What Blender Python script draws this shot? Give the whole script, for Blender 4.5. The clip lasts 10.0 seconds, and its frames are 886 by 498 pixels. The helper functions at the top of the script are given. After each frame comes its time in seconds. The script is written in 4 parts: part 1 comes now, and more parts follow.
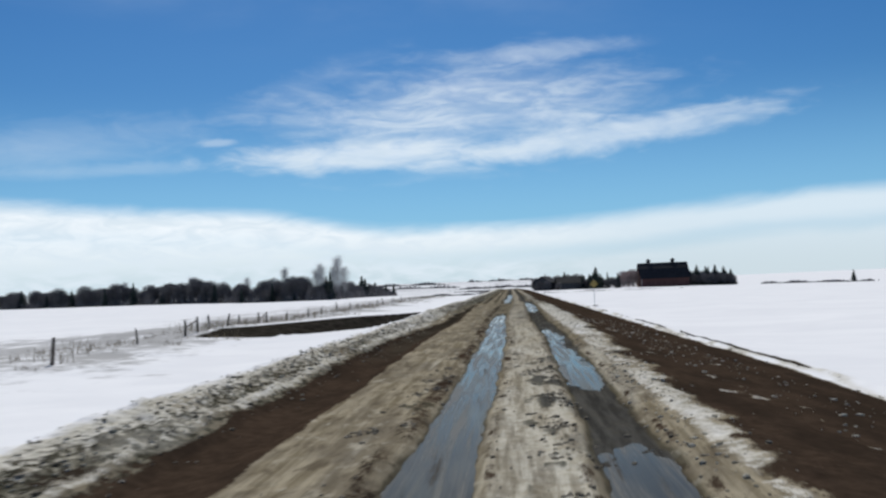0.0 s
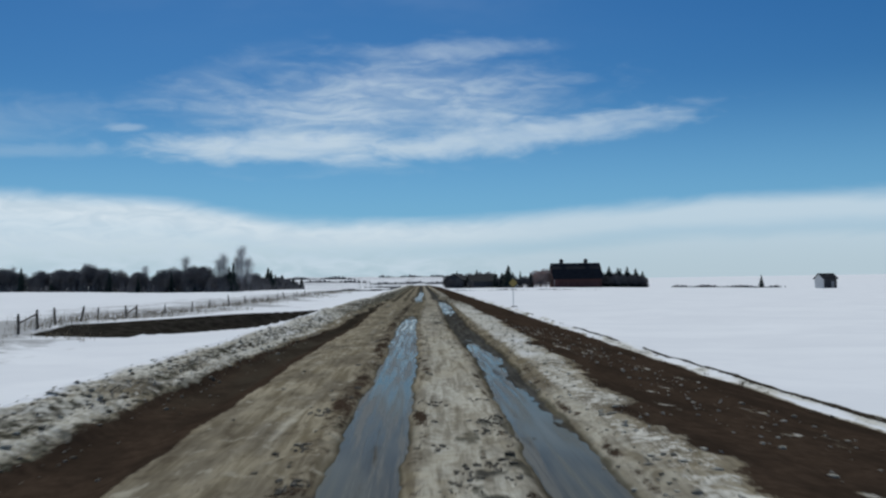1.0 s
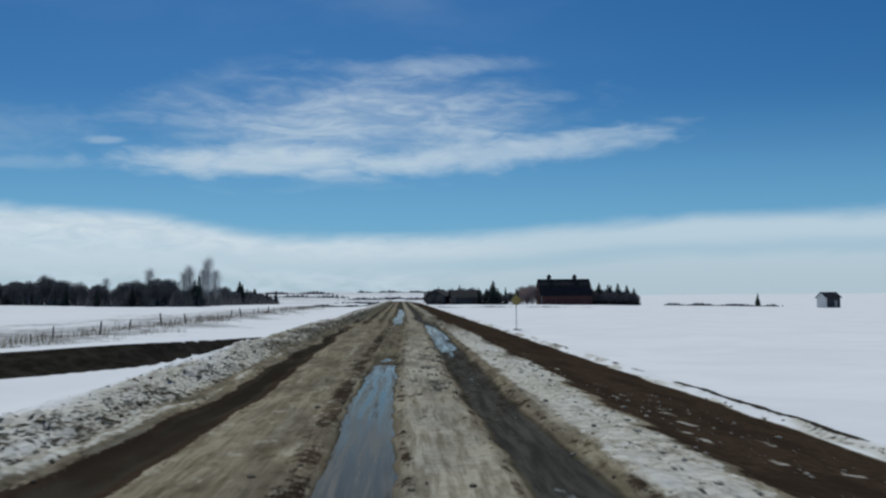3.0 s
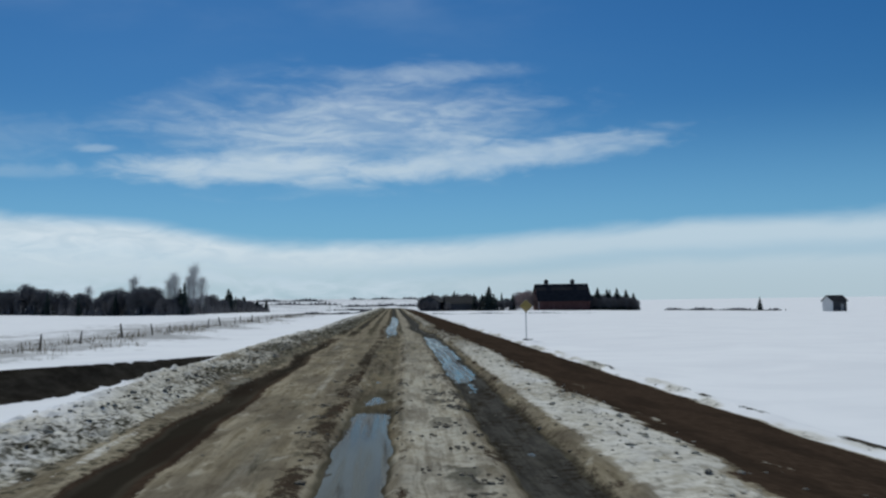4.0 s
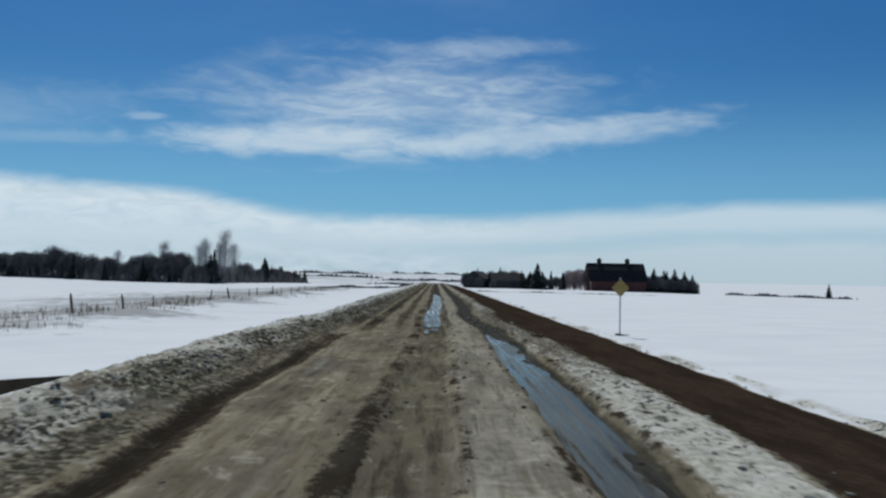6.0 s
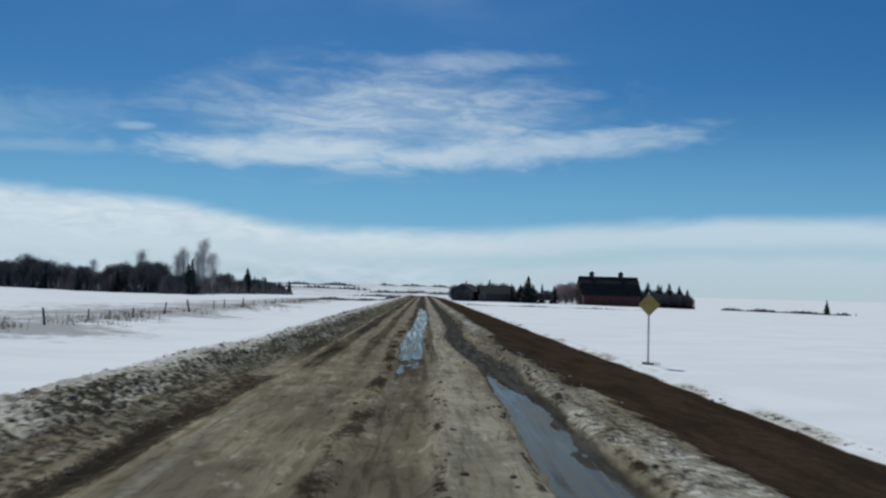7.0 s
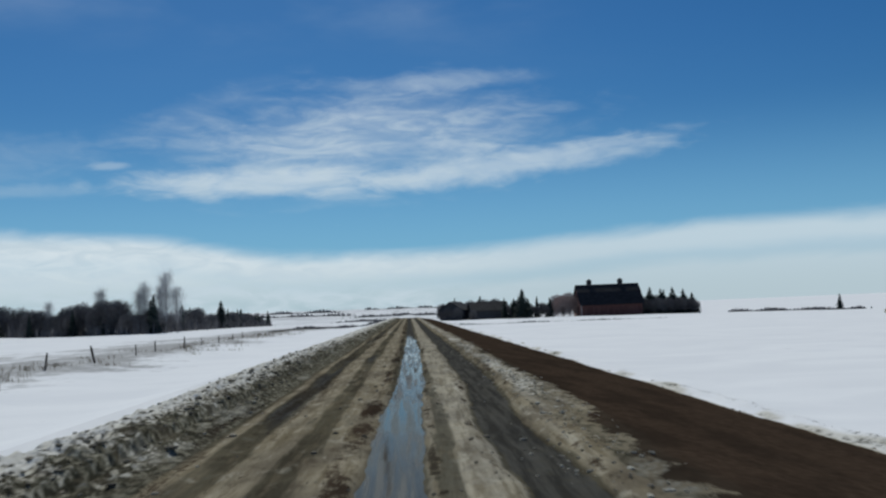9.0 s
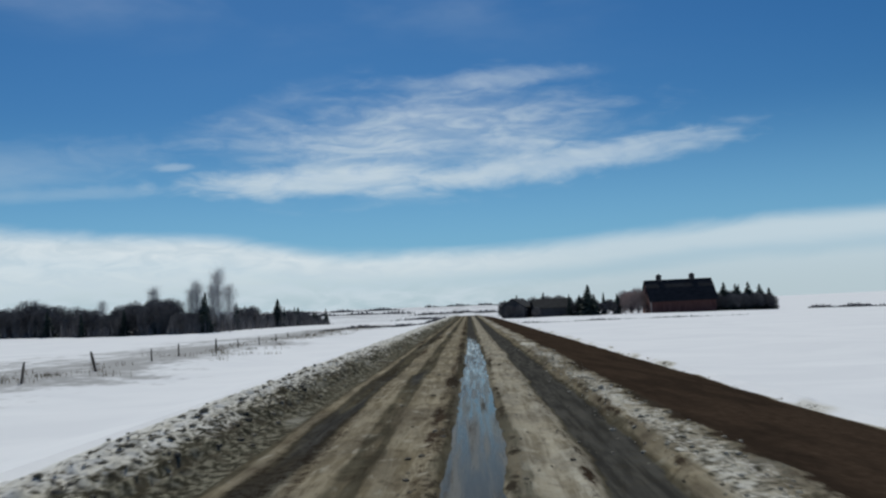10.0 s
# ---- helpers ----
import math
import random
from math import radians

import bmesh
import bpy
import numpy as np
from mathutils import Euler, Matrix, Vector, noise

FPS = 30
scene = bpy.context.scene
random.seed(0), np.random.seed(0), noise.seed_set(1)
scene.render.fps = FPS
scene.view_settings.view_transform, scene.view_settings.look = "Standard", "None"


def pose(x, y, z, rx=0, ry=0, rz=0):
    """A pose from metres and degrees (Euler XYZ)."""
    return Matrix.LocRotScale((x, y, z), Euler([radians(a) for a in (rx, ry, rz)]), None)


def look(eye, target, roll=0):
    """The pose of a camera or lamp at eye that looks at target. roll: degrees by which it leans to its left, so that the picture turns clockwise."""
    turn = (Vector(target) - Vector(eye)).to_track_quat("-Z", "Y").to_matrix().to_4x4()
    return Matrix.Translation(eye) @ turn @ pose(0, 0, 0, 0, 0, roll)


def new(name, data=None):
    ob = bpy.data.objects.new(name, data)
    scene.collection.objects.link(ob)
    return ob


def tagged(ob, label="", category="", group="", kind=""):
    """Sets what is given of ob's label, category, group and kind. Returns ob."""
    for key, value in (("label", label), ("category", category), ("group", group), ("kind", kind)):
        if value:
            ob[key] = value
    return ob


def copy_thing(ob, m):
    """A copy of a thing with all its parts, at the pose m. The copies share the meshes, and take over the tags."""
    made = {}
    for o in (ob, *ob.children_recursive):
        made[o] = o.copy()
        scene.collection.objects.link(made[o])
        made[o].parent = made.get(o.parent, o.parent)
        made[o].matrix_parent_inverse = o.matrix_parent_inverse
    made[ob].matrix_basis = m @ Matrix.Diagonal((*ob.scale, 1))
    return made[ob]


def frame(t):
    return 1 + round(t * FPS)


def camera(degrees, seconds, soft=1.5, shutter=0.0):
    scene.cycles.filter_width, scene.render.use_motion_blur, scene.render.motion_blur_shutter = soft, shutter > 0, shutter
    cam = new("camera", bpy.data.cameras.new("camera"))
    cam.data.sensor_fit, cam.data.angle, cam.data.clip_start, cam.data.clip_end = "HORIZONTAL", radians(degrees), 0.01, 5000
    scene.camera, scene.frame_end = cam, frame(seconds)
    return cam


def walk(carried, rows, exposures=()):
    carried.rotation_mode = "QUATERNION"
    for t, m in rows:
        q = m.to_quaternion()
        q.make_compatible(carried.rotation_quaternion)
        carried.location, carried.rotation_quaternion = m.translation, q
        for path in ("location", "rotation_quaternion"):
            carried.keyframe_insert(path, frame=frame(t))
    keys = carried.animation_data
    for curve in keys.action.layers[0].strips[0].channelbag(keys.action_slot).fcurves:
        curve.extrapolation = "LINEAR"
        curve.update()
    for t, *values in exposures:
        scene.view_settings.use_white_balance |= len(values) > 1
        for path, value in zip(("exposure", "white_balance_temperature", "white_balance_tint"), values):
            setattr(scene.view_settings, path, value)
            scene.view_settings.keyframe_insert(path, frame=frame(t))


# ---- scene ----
cam = camera(49.5, 10.0, soft=2.4, shutter=0.25)
PATH = [
    (0.0, pose(0.176, 0.000, 1.556, 92.278, 2.474, 4.019)),
    (0.3, pose(0.143, 2.739, 1.551, 92.110, 1.900, 2.200)),
    (0.5, pose(0.123, 4.564, 1.550, 91.638, 2.479, 2.777)),
    (1.0, pose(0.079, 9.119, 1.557, 91.875, 0.872, -1.291)),
    (1.2, pose(0.054, 10.937, 1.557, 92.570, 1.550, -1.750)),
    (1.5, pose(0.009, 13.659, 1.556, 93.597, -0.485, -0.921)),
    (2.0, pose(-0.049, 18.173, 1.540, 92.136, 0.823, -0.506)),
    (2.2, pose(-0.051, 19.966, 1.569, 92.534, -0.220, -2.018)),
    (3.3, pose(0.002, 29.751, 1.567, 93.042, 0.537, -2.506)),
    (3.5, pose(-0.000, 31.523, 1.568, 93.885, 0.680, -2.324)),
    (4.0, pose(-0.046, 35.939, 1.542, 93.179, 0.832, -2.944)),
    (4.5, pose(-0.087, 40.343, 1.549, 91.018, 0.934, -1.306)),
    (5.0, pose(-0.062, 44.742, 1.557, 90.650, 0.421, -1.405)),
    (5.2, pose(-0.061, 46.510, 1.554, 91.737, 0.774, -0.399)),
    (6.3, pose(-0.091, 56.302, 1.532, 91.738, -1.654, -0.230)),
    (6.5, pose(-0.089, 58.109, 1.578, 92.315, -1.532, 0.415)),
    (7.0, pose(0.104, 62.703, 1.554, 92.498, -1.486, -1.156)),
    (7.5, pose(0.120, 67.464, 1.553, 92.648, -0.525, -0.172)),
    (8.0, pose(0.115, 72.382, 1.483, 91.975, 0.878, -0.840)),
    (8.3, pose(0.063, 75.400, 1.517, 92.730, 1.350, -0.130)),
    (8.5, pose(0.018, 77.428, 1.540, 92.375, 1.494, 0.226)),
    (9.0, pose(-0.010, 82.523, 1.548, 93.674, 2.372, -2.028)),
    (9.5, pose(-0.027, 87.644, 1.547, 93.829, 2.665, 0.886)),
    (10.0, pose(-0.053, 92.778, 1.552, 93.680, 2.617, 1.545)),
]
EXPOSURES = [(0.0, -0.08, 6500, 8), (0.5, -0.30, 6250, 6), (1.0, -0.44, 6100, 4), (1.5, -0.50, 6050, 3), (2.0, -0.52, 6050, 3), (6.3, -0.45, 6100, 3), (8.5, -0.46, 6180, 3), (10.0, -0.44, 6350, 4)]
walk(cam, PATH, EXPOSURES)

# ---- sky and sun ----
SUN_AZ, SUN_EL = radians(-10), radians(43)      # azimuth from +y, towards +x
world = bpy.data.worlds.new("sky")
scene.world = world
world.use_nodes = True


class Nodes:
    """Short hand for building a node tree."""

    def __init__(self, tree):
        self.tree = tree
        tree.nodes.clear()

    def node(self, kind, **props):
        n = self.tree.nodes.new(kind)
        for k, v in props.items():
            setattr(n, k, v)
        return n

    def put(self, socket, value):
        if hasattr(value, "is_output"):
            self.tree.links.new(value, socket)
        else:
            socket.default_value = value

    def math(self, op, a, b=0.0, c=0.0, clamp=False):
        n = self.node("ShaderNodeMath", operation=op, use_clamp=clamp)
        for s, v in zip(n.inputs, (a, b, c)):
            self.put(s, v)
        return n.outputs[0]

    def ramp(self, v, lo, hi, a=0.0, b=1.0, smooth=True):
        n = self.node("ShaderNodeMapRange", interpolation_type="SMOOTHSTEP" if smooth else "LINEAR")
        for s, x in zip(n.inputs, (v, lo, hi, a, b)):
            self.put(s, x)
        return n.outputs[0]

    def mix(self, fac, a, b, blend="MIX"):
        n = self.node("ShaderNodeMix", data_type="RGBA", blend_type=blend)
        self.put(n.inputs[0], fac)
        for s, v in ((n.inputs[6], a), (n.inputs[7], b)):
            self.put(s, (*v, 1) if isinstance(v, tuple) and len(v) == 3 else v)
        return n.outputs[2]

    def xyz(self, x, y, z=0.0):
        n = self.node("ShaderNodeCombineXYZ")
        for s, v in zip(n.inputs, (x, y, z)):
            self.put(s, v)
        return n.outputs[0]

    def noise(self, vec, scale, detail=4.0, rough=0.55, distort=0.0):
        n = self.node("ShaderNodeTexNoise")
        self.put(n.inputs["Vector"], vec)
        n.inputs["Scale"].default_value, n.inputs["Detail"].default_value = scale, detail
        n.inputs["Roughness"].default_value, n.inputs["Distortion"].default_value = rough, distort
        return n.outputs[0]

    def scaled(self, vec, sx, sy, sz):
        n = self.node("ShaderNodeMapping")
        self.put(n.inputs[0], vec)
        n.inputs[3].default_value = (sx, sy, sz)
        return n.outputs[0]


def build_sky():
    g = Nodes(world.node_tree)
    sky = g.node("ShaderNodeTexSky", sky_type="NISHITA", sun_disc=False)
    sky.sun_elevation, sky.sun_rotation = SUN_EL, SUN_AZ
    sky.altitude, sky.air_density, sky.dust_density, sky.ozone_density = 600, 1.0, 0.35, 2.2
    hsv = g.node("ShaderNodeHueSaturation")
    hsv.inputs["Saturation"].default_value, hsv.inputs["Value"].default_value = 1.30, 0.56
    g.put(hsv.inputs["Color"], sky.outputs[0])
    sep = g.node("ShaderNodeSeparateXYZ")
    g.put(sep.inputs[0], g.node("ShaderNodeTexCoord").outputs["Generated"])
    x, y, v = sep.outputs
    u = g.math("ARCTAN2", x, y)
    # wispy fields in sky coordinates, drawn out sideways
    puff = g.noise(g.xyz(g.math("MULTIPLY", u, 9), g.math("MULTIPLY", v, 34)), 1.0, 7, 0.6, 0.6)
    fine = g.noise(g.xyz(g.math("MULTIPLY", u, 26), g.math("MULTIPLY", v, 80), 3.0), 1.0, 5, 0.56, 0.9)
    broad = g.noise(g.xyz(g.math("MULTIPLY", u, 3.0), g.math("MULTIPLY", v, 12), 7.0), 1.0, 5, 0.55, 0.3)
    ripple = g.noise(g.xyz(g.math("MULTIPLY", u, 13), g.math("MULTIPLY", v, 62), 5.0), 1.0, 6, 0.62, 1.1)
    wob = g.math("MULTIPLY", g.math("SUBTRACT", puff, 0.5), 1.25)
    wob2 = g.math("MULTIPLY", g.math("SUBTRACT", fine, 0.5), 0.85)

    def blob(cu, cv, su, sv, lean, edge=1.0):
        du, dv = g.math("SUBTRACT", u, cu), g.math("SUBTRACT", v, cv)
        dv = g.math("SUBTRACT", dv, g.math("MULTIPLY", du, lean))
        a, b = g.math("DIVIDE", du, su), g.math("DIVIDE", dv, sv)
        r = g.math("SQRT", g.math("ADD", g.math("MULTIPLY", a, a), g.math("MULTIPLY", b, b)))
        r = g.math("SUBTRACT", g.math("SUBTRACT", r, wob), wob2)
        return g.ramp(r, 1.0 + 0.35 * edge, 1.0 - 0.75 * edge)

    veil = blob(-0.035, 0.176, 0.185, 0.048, 0.04, 1.5)
    belly = blob(-0.150, 0.1385, 0.140, 0.0155, 0.01, 0.95)
    tail = blob(0.110, 0.148, 0.165, 0.0165, 0.095, 1.0)
    scrap = blob(-0.295, 0.155, 0.020, 0.0040, 0.05, 0.9)
    wisp = blob(-0.45, 0.152, 0.13, 0.022, 0.10, 1.3)
    shred = blob(-0.40, 0.128, 0.12, 0.007, 0.05, 1.2)
    high = blob(0.02, 0.234, 0.13, 0.0085, 0.01, 1.4)
    slant = blob(-0.205, 0.210, 0.085, 0.014, 0.34, 1.5)
    thin = g.math("MULTIPLY", g.math("ADD", 0.34, g.math("MULTIPLY", puff, 0.70)), g.ramp(fine, 0.25, 0.65, 0.82, 1.02))
    torn = g.math("MULTIPLY", thin, g.ramp(ripple, 0.34, 0.64, 0.52, 1.12))
    # the long white bank over the horizon; its top swings with the azimuth
    top = g.math("ADD", 0.064, g.math("ADD", g.ramp(u, -0.11, -0.29, 0, 0.025), g.ramp(u, 0.0, 0.34, 0, 0.017)))
    top = g.math("ADD", top, g.ramp(u, -0.28, -0.55, 0, 0.010))
    top = g.math("ADD", top, g.math("MULTIPLY", g.math("SUBTRACT", broad, 0.5), 0.014))
    top = g.math("ADD", top, g.math("MULTIPLY", g.math("SUBTRACT", puff, 0.5), 0.016))
    under = g.math("SUBTRACT", top, v)
    bank = g.ramp(under, -0.007, 0.014)
    gap = g.ramp(g.math("ABSOLUTE", g.math("SUBTRACT", under, g.math("ADD", 0.028, g.math("MULTIPLY", broad, 0.012)))), 0.014, 0.0)
    gap = g.math("MULTIPLY", gap, g.ramp(u, -0.12, 0.12, 0.10, 0.26))
    bank = g.math("MULTIPLY", bank, g.math("SUBTRACT", 0.96, gap))
    above = g.math("MULTIPLY", g.ramp(broad, 0.46, 0.78), g.ramp(v, 0.22, 0.5))       # more thin cloud overhead and behind
    cover = bank
    for part_, amount in ((g.math("MULTIPLY", veil, torn), 0.92), (g.math("MULTIPLY", belly, thin), 1.08), (g.math("MULTIPLY", tail, thin), 0.86),
                          (scrap, 0.30), (g.math("MULTIPLY", wisp, thin), 0.30), (g.math("MULTIPLY", shred, thin), 0.26), (g.math("MULTIPLY", high, thin), 0.36),
                          (g.math("MULTIPLY", slant, thin), 0.13), (above, 0.5)):
        left = g.math("SUBTRACT", 1.0, g.math("MULTIPLY", part_, amount, clamp=True))
        cover = g.math("SUBTRACT", 1.0, g.math("MULTIPLY", g.math("SUBTRACT", 1.0, cover), left))
    low = g.ramp(v, 0.0, 0.07)
    white = g.mix(low, (6.1, 7.4, 8.2), (9.7, 10.2, 10.8))
    white = g.mix(g.ramp(fine, 0.3, 0.7), white, (7.9, 8.8, 9.7))
    white = g.mix(g.math("MULTIPLY", g.ramp(u, -0.04, 0.20), g.ramp(v, 0.12, 0.09)), white, g.mix(low, (6.7, 7.7, 8.4), (7.5, 8.6, 9.6)))
    blue = g.mix(1.0, hsv.outputs[0], (0.60, 0.93, 1.20), "MULTIPLY")
    blue = g.mix(g.ramp(v, 0.21, 0.05, 0, 0.5), blue, (2.9, 6.2, 9.7))
    lit = g.mix(cover, blue, white)
    bg = g.node("ShaderNodeBackground")
    bg.inputs[1].default_value = 0.10
    g.put(bg.inputs[0], lit)
    g.put(g.node("ShaderNodeOutputWorld").inputs[0], bg.outputs[0])


build_sky()
sun = new("sun", bpy.data.lights.new("sun", "SUN"))
sun.data.energy, sun.data.angle, sun.data.color = 3.9, radians(0.6), (1.0, 0.955, 0.88)
to_sun = Vector((math.sin(SUN_AZ) * math.cos(SUN_EL), math.cos(SUN_AZ) * math.cos(SUN_EL), math.sin(SUN_EL)))
sun.matrix_world = look(to_sun * 50, (0, 0, 0))


# ---- materials ----
def material(name, build):
    m = bpy.data.materials.new(name)
    m.use_nodes = True
    g = Nodes(m.node_tree)
    bsdf = g.node("ShaderNodeBsdfPrincipled")
    g.put(g.node("ShaderNodeOutputMaterial").inputs[0], bsdf.outputs[0])
    where = g.node("ShaderNodeTexCoord").outputs["Object"]
    build(g, bsdf, where)
    return m


def bump(g, bsdf, height, depth, strength=1.0):
    n = g.node("ShaderNodeBump")
    n.inputs["Strength"].default_value, n.inputs["Distance"].default_value = strength, depth
    g.put(n.inputs["Height"], height)
    g.put(bsdf.inputs["Normal"], n.outputs[0])


def plain(name, a, b, scale=4.0, rough=0.8, metal=0.0, depth=0.01, stretch=(1, 1, 1), apart=0.0):
    """Two tones by coarse and fine noise, with fine relief and a tone of its own for each object, or for each loose piece (apart)."""
    def build(g, bsdf, where):
        p = g.scaled(where, *stretch)
        coarse, grain = g.noise(p, scale, 4), g.noise(p, scale * 7, 5, 0.65)
        f = g.math("ADD", g.math("MULTIPLY", coarse, 0.6), g.math("MULTIPLY", grain, 0.4))
        colour = g.mix(g.ramp(f, 0.32, 0.68), a, b)
        own = g.math("ADD", 0.82, g.math("MULTIPLY", g.node("ShaderNodeObjectInfo").outputs["Random"], 0.36))
        colour = g.mix(1.0, colour, g.xyz(own, own, own), "MULTIPLY")
        if apart:
            lone = g.ramp(g.node("ShaderNodeNewGeometry").outputs["Random Per Island"], 0, 1, 1 - apart, 1 + apart, False)
            colour = g.mix(1.0, colour, g.xyz(lone, lone, lone), "MULTIPLY")
        g.put(bsdf.inputs["Base Color"], colour)
        g.put(bsdf.inputs["Roughness"], g.ramp(grain, 0.2, 0.8, rough - 0.1, min(1.0, rough + 0.1)))
        bsdf.inputs["Metallic"].default_value = metal
        bsdf.inputs["Specular IOR Level"].default_value = 0.1 if rough > 0.65 else 0.5
        bump(g, bsdf, grain, depth)
    return material(name, build)


SNOW_A, SNOW_B = (0.88, 0.88, 0.885), (0.82, 0.823, 0.835)
SOIL_A, SOIL_B = (0.030, 0.0205, 0.0142), (0.072, 0.0495, 0.0345)


def snow_colour(g, where):
    drift = g.noise(g.scaled(where, 0.30, 0.45, 1), 0.5, 6, 0.6, 0.8)
    fine = g.noise(where, 9, 4)
    return g.mix(g.ramp(drift, 0.35, 0.65), SNOW_A, SNOW_B), drift, fine


def build_ground(g, bsdf, where):
    att = g.node("ShaderNodeAttribute", attribute_name="cover")
    sep = g.node("ShaderNodeSeparateColor")
    g.put(sep.inputs[0], att.outputs["Color"])
    soil, grass, far = sep.outputs
    snow, drift, fine = snow_colour(g, where)
    rag = g.noise(where, 1.6, 6, 0.65)
    m_soil = g.ramp(g.math("ADD", soil, g.math("MULTIPLY", g.math("SUBTRACT", rag, 0.5), 0.75)), 0.42, 0.55)
    tuft = g.noise(g.scaled(where, 1, 0.6, 1), 0.9, 6, 0.7)
    bare = g.noise(g.scaled(where, 0.09, 0.05, 1), 1.0, 5, 0.65, 0.5)
    tuft = g.math("ADD", g.math("MULTIPLY", tuft, 0.5), g.math("MULTIPLY", bare, 0.5))
    m_grass = g.math("MULTIPLY", g.ramp(g.math("ADD", g.math("MULTIPLY", grass, 0.27), tuft), 0.62, 0.77), 0.66)
    strips = g.noise(g.scaled(where, 0.0022, 0.016, 1), 1.0, 4, 0.6, 0.2)
    m_far = g.math("MULTIPLY", g.ramp(strips, 0.50, 0.60), far)
    colour = g.mix(m_grass, snow, (0.20, 0.19, 0.175))
    colour = g.mix(g.math("MULTIPLY", m_far, 0.5), colour, (0.16, 0.17, 0.18))
    dirt = g.mix(g.ramp(rag, 0.35, 0.7), (0.020, 0.0175, 0.014), (0.046, 0.041, 0.033))
    colour = g.mix(m_soil, colour, dirt)
    g.put(bsdf.inputs["Base Color"], colour)
    bsdf.inputs["Roughness"].default_value, bsdf.inputs["Specular IOR Level"].default_value = 0.85, 0.0
    bump(g, bsdf, g.math("ADD", g.math("MULTIPLY", drift, 2.0), g.math("MULTIPLY", fine, 0.35)), 0.04, 0.35)


def build_road(g, bsdf, where):
    att = g.node("ShaderNodeAttribute", attribute_name="cover")
    sep = g.node("ShaderNodeSeparateColor")
    g.put(sep.inputs[0], att.outputs["Color"])
    dark, snowy, wet = sep.outputs
    clump = g.noise(where, 7, 7, 0.68)
    small = g.noise(where, 34, 5, 0.65)
    streak = g.noise(g.scaled(where, 7.0, 0.5, 1), 1.0, 6, 0.65, 0.3)
    broad = g.noise(g.scaled(where, 1.2, 0.35, 1), 1.0, 5, 0.6)
    snow, drift, fine = snow_colour(g, where)
    # packed slush and gravel
    tan = g.mix(g.ramp(streak, 0.34, 0.66), (0.175, 0.145, 0.094), (0.37, 0.322, 0.230))
    tan = g.mix(g.ramp(broad, 0.40, 0.62, 0, 0.7), tan, (0.130, 0.110, 0.082))
    tan = g.mix(g.ramp(small, 0.56, 0.72, 0, 0.65), tan, (0.070, 0.054, 0.040))
    lumps = g.noise(g.scaled(where, 3.4, 1.5, 1), 1.0, 6, 0.68, 0.4)
    tan = g.mix(g.ramp(lumps, 0.54, 0.64, 0, 0.55), tan, (0.085, 0.066, 0.046))
    tan = g.mix(g.ramp(lumps, 0.44, 0.34, 0, 0.6), tan, (0.44, 0.405, 0.32))
    pale = g.math("MULTIPLY", att.outputs["Alpha"], g.ramp(clump, 0.36, 0.58, 0.45, 1.1))
    tan = g.mix(g.math("MULTIPLY", pale, g.ramp(streak, 0.38, 0.58, 0.35, 1.0), clamp=True), tan, (0.60, 0.57, 0.48))
    speck = g.math("ADD", g.math("MULTIPLY", clump, 0.55), g.math("MULTIPLY", small, 0.45))
    jag = g.math("MULTIPLY", g.math("SUBTRACT", speck, 0.5), 1.9)
    # dirty old snow
    grubby = g.mix(g.ramp(clump, 0.40, 0.62), (0.34, 0.315, 0.255), (0.63, 0.60, 0.53))
    grubby = g.mix(g.ramp(snowy, 0.58, 0.86), grubby, snow)
    m_snow = g.ramp(g.math("ADD", snowy, jag), 0.44, 0.56)
    m_dark = g.ramp(g.math("ADD", dark, jag), 0.42, 0.58)
    mud = g.mix(g.ramp(clump, 0.22, 0.78), SOIL_A, SOIL_B)
    mud = g.mix(g.ramp(small, 0.60, 0.74, 0, 0.8), mud, (0.125, 0.095, 0.066))
    mud = g.mix(g.ramp(wet, 0.15, 0.55, 0, 0.8), mud, (0.052, 0.046, 0.034))
    mud = g.mix(g.ramp(wet, 0.60, 0.92, 0, 0.75), mud, (0.020, 0.017, 0.0125))
    mud = g.mix(g.ramp(broad, 0.42, 0.62, 0, 0.65), mud, (0.026, 0.019, 0.014))
    damp = g.ramp(g.math("ADD", wet, g.math("MULTIPLY", g.math("SUBTRACT", streak, 0.5), 1.7)), 0.30, 0.82)
    soaked = g.mix(1.0, tan, (0.32, 0.325, 0.315), "MULTIPLY")
    colour = g.mix(damp, tan, soaked)
    slate = g.mix(g.ramp(streak, 0.35, 0.65), (0.034, 0.034, 0.033), (0.078, 0.076, 0.070))
    colour = g.mix(g.ramp(g.math("ADD", wet, g.math("MULTIPLY", g.math("SUBTRACT", clump, 0.5), 0.30)), 0.80, 0.97, 0, 0.85), colour, slate)
    colour = g.mix(m_snow, colour, grubby)
    # silt: a cream stain on the snow that thickens into olive crumbs
    silt = g.node("ShaderNodeAttribute", attribute_name="silt").outputs["Fac"]
    stain = g.mix(g.ramp(clump, 0.3, 0.7), (0.50, 0.465, 0.375), (0.66, 0.635, 0.56))
    colour = g.mix(g.math("MULTIPLY", g.math("MULTIPLY", g.ramp(silt, 0.02, 0.34), g.ramp(streak, 0.25, 0.7, 0.45, 0.9)), g.ramp(snowy, 0.35, 0.6)), colour, stain)
    mottle = g.noise(g.scaled(where, 1.0, 0.85, 1.0), 8.5, 4, 0.55, 0.6)
    olive = g.mix(g.ramp(mottle, 0.43, 0.63), (0.043, 0.040, 0.028), (0.245, 0.228, 0.172))
    olive = g.mix(g.ramp(small, 0.50, 0.66, 0, 0.5), olive, (0.10, 0.092, 0.070))
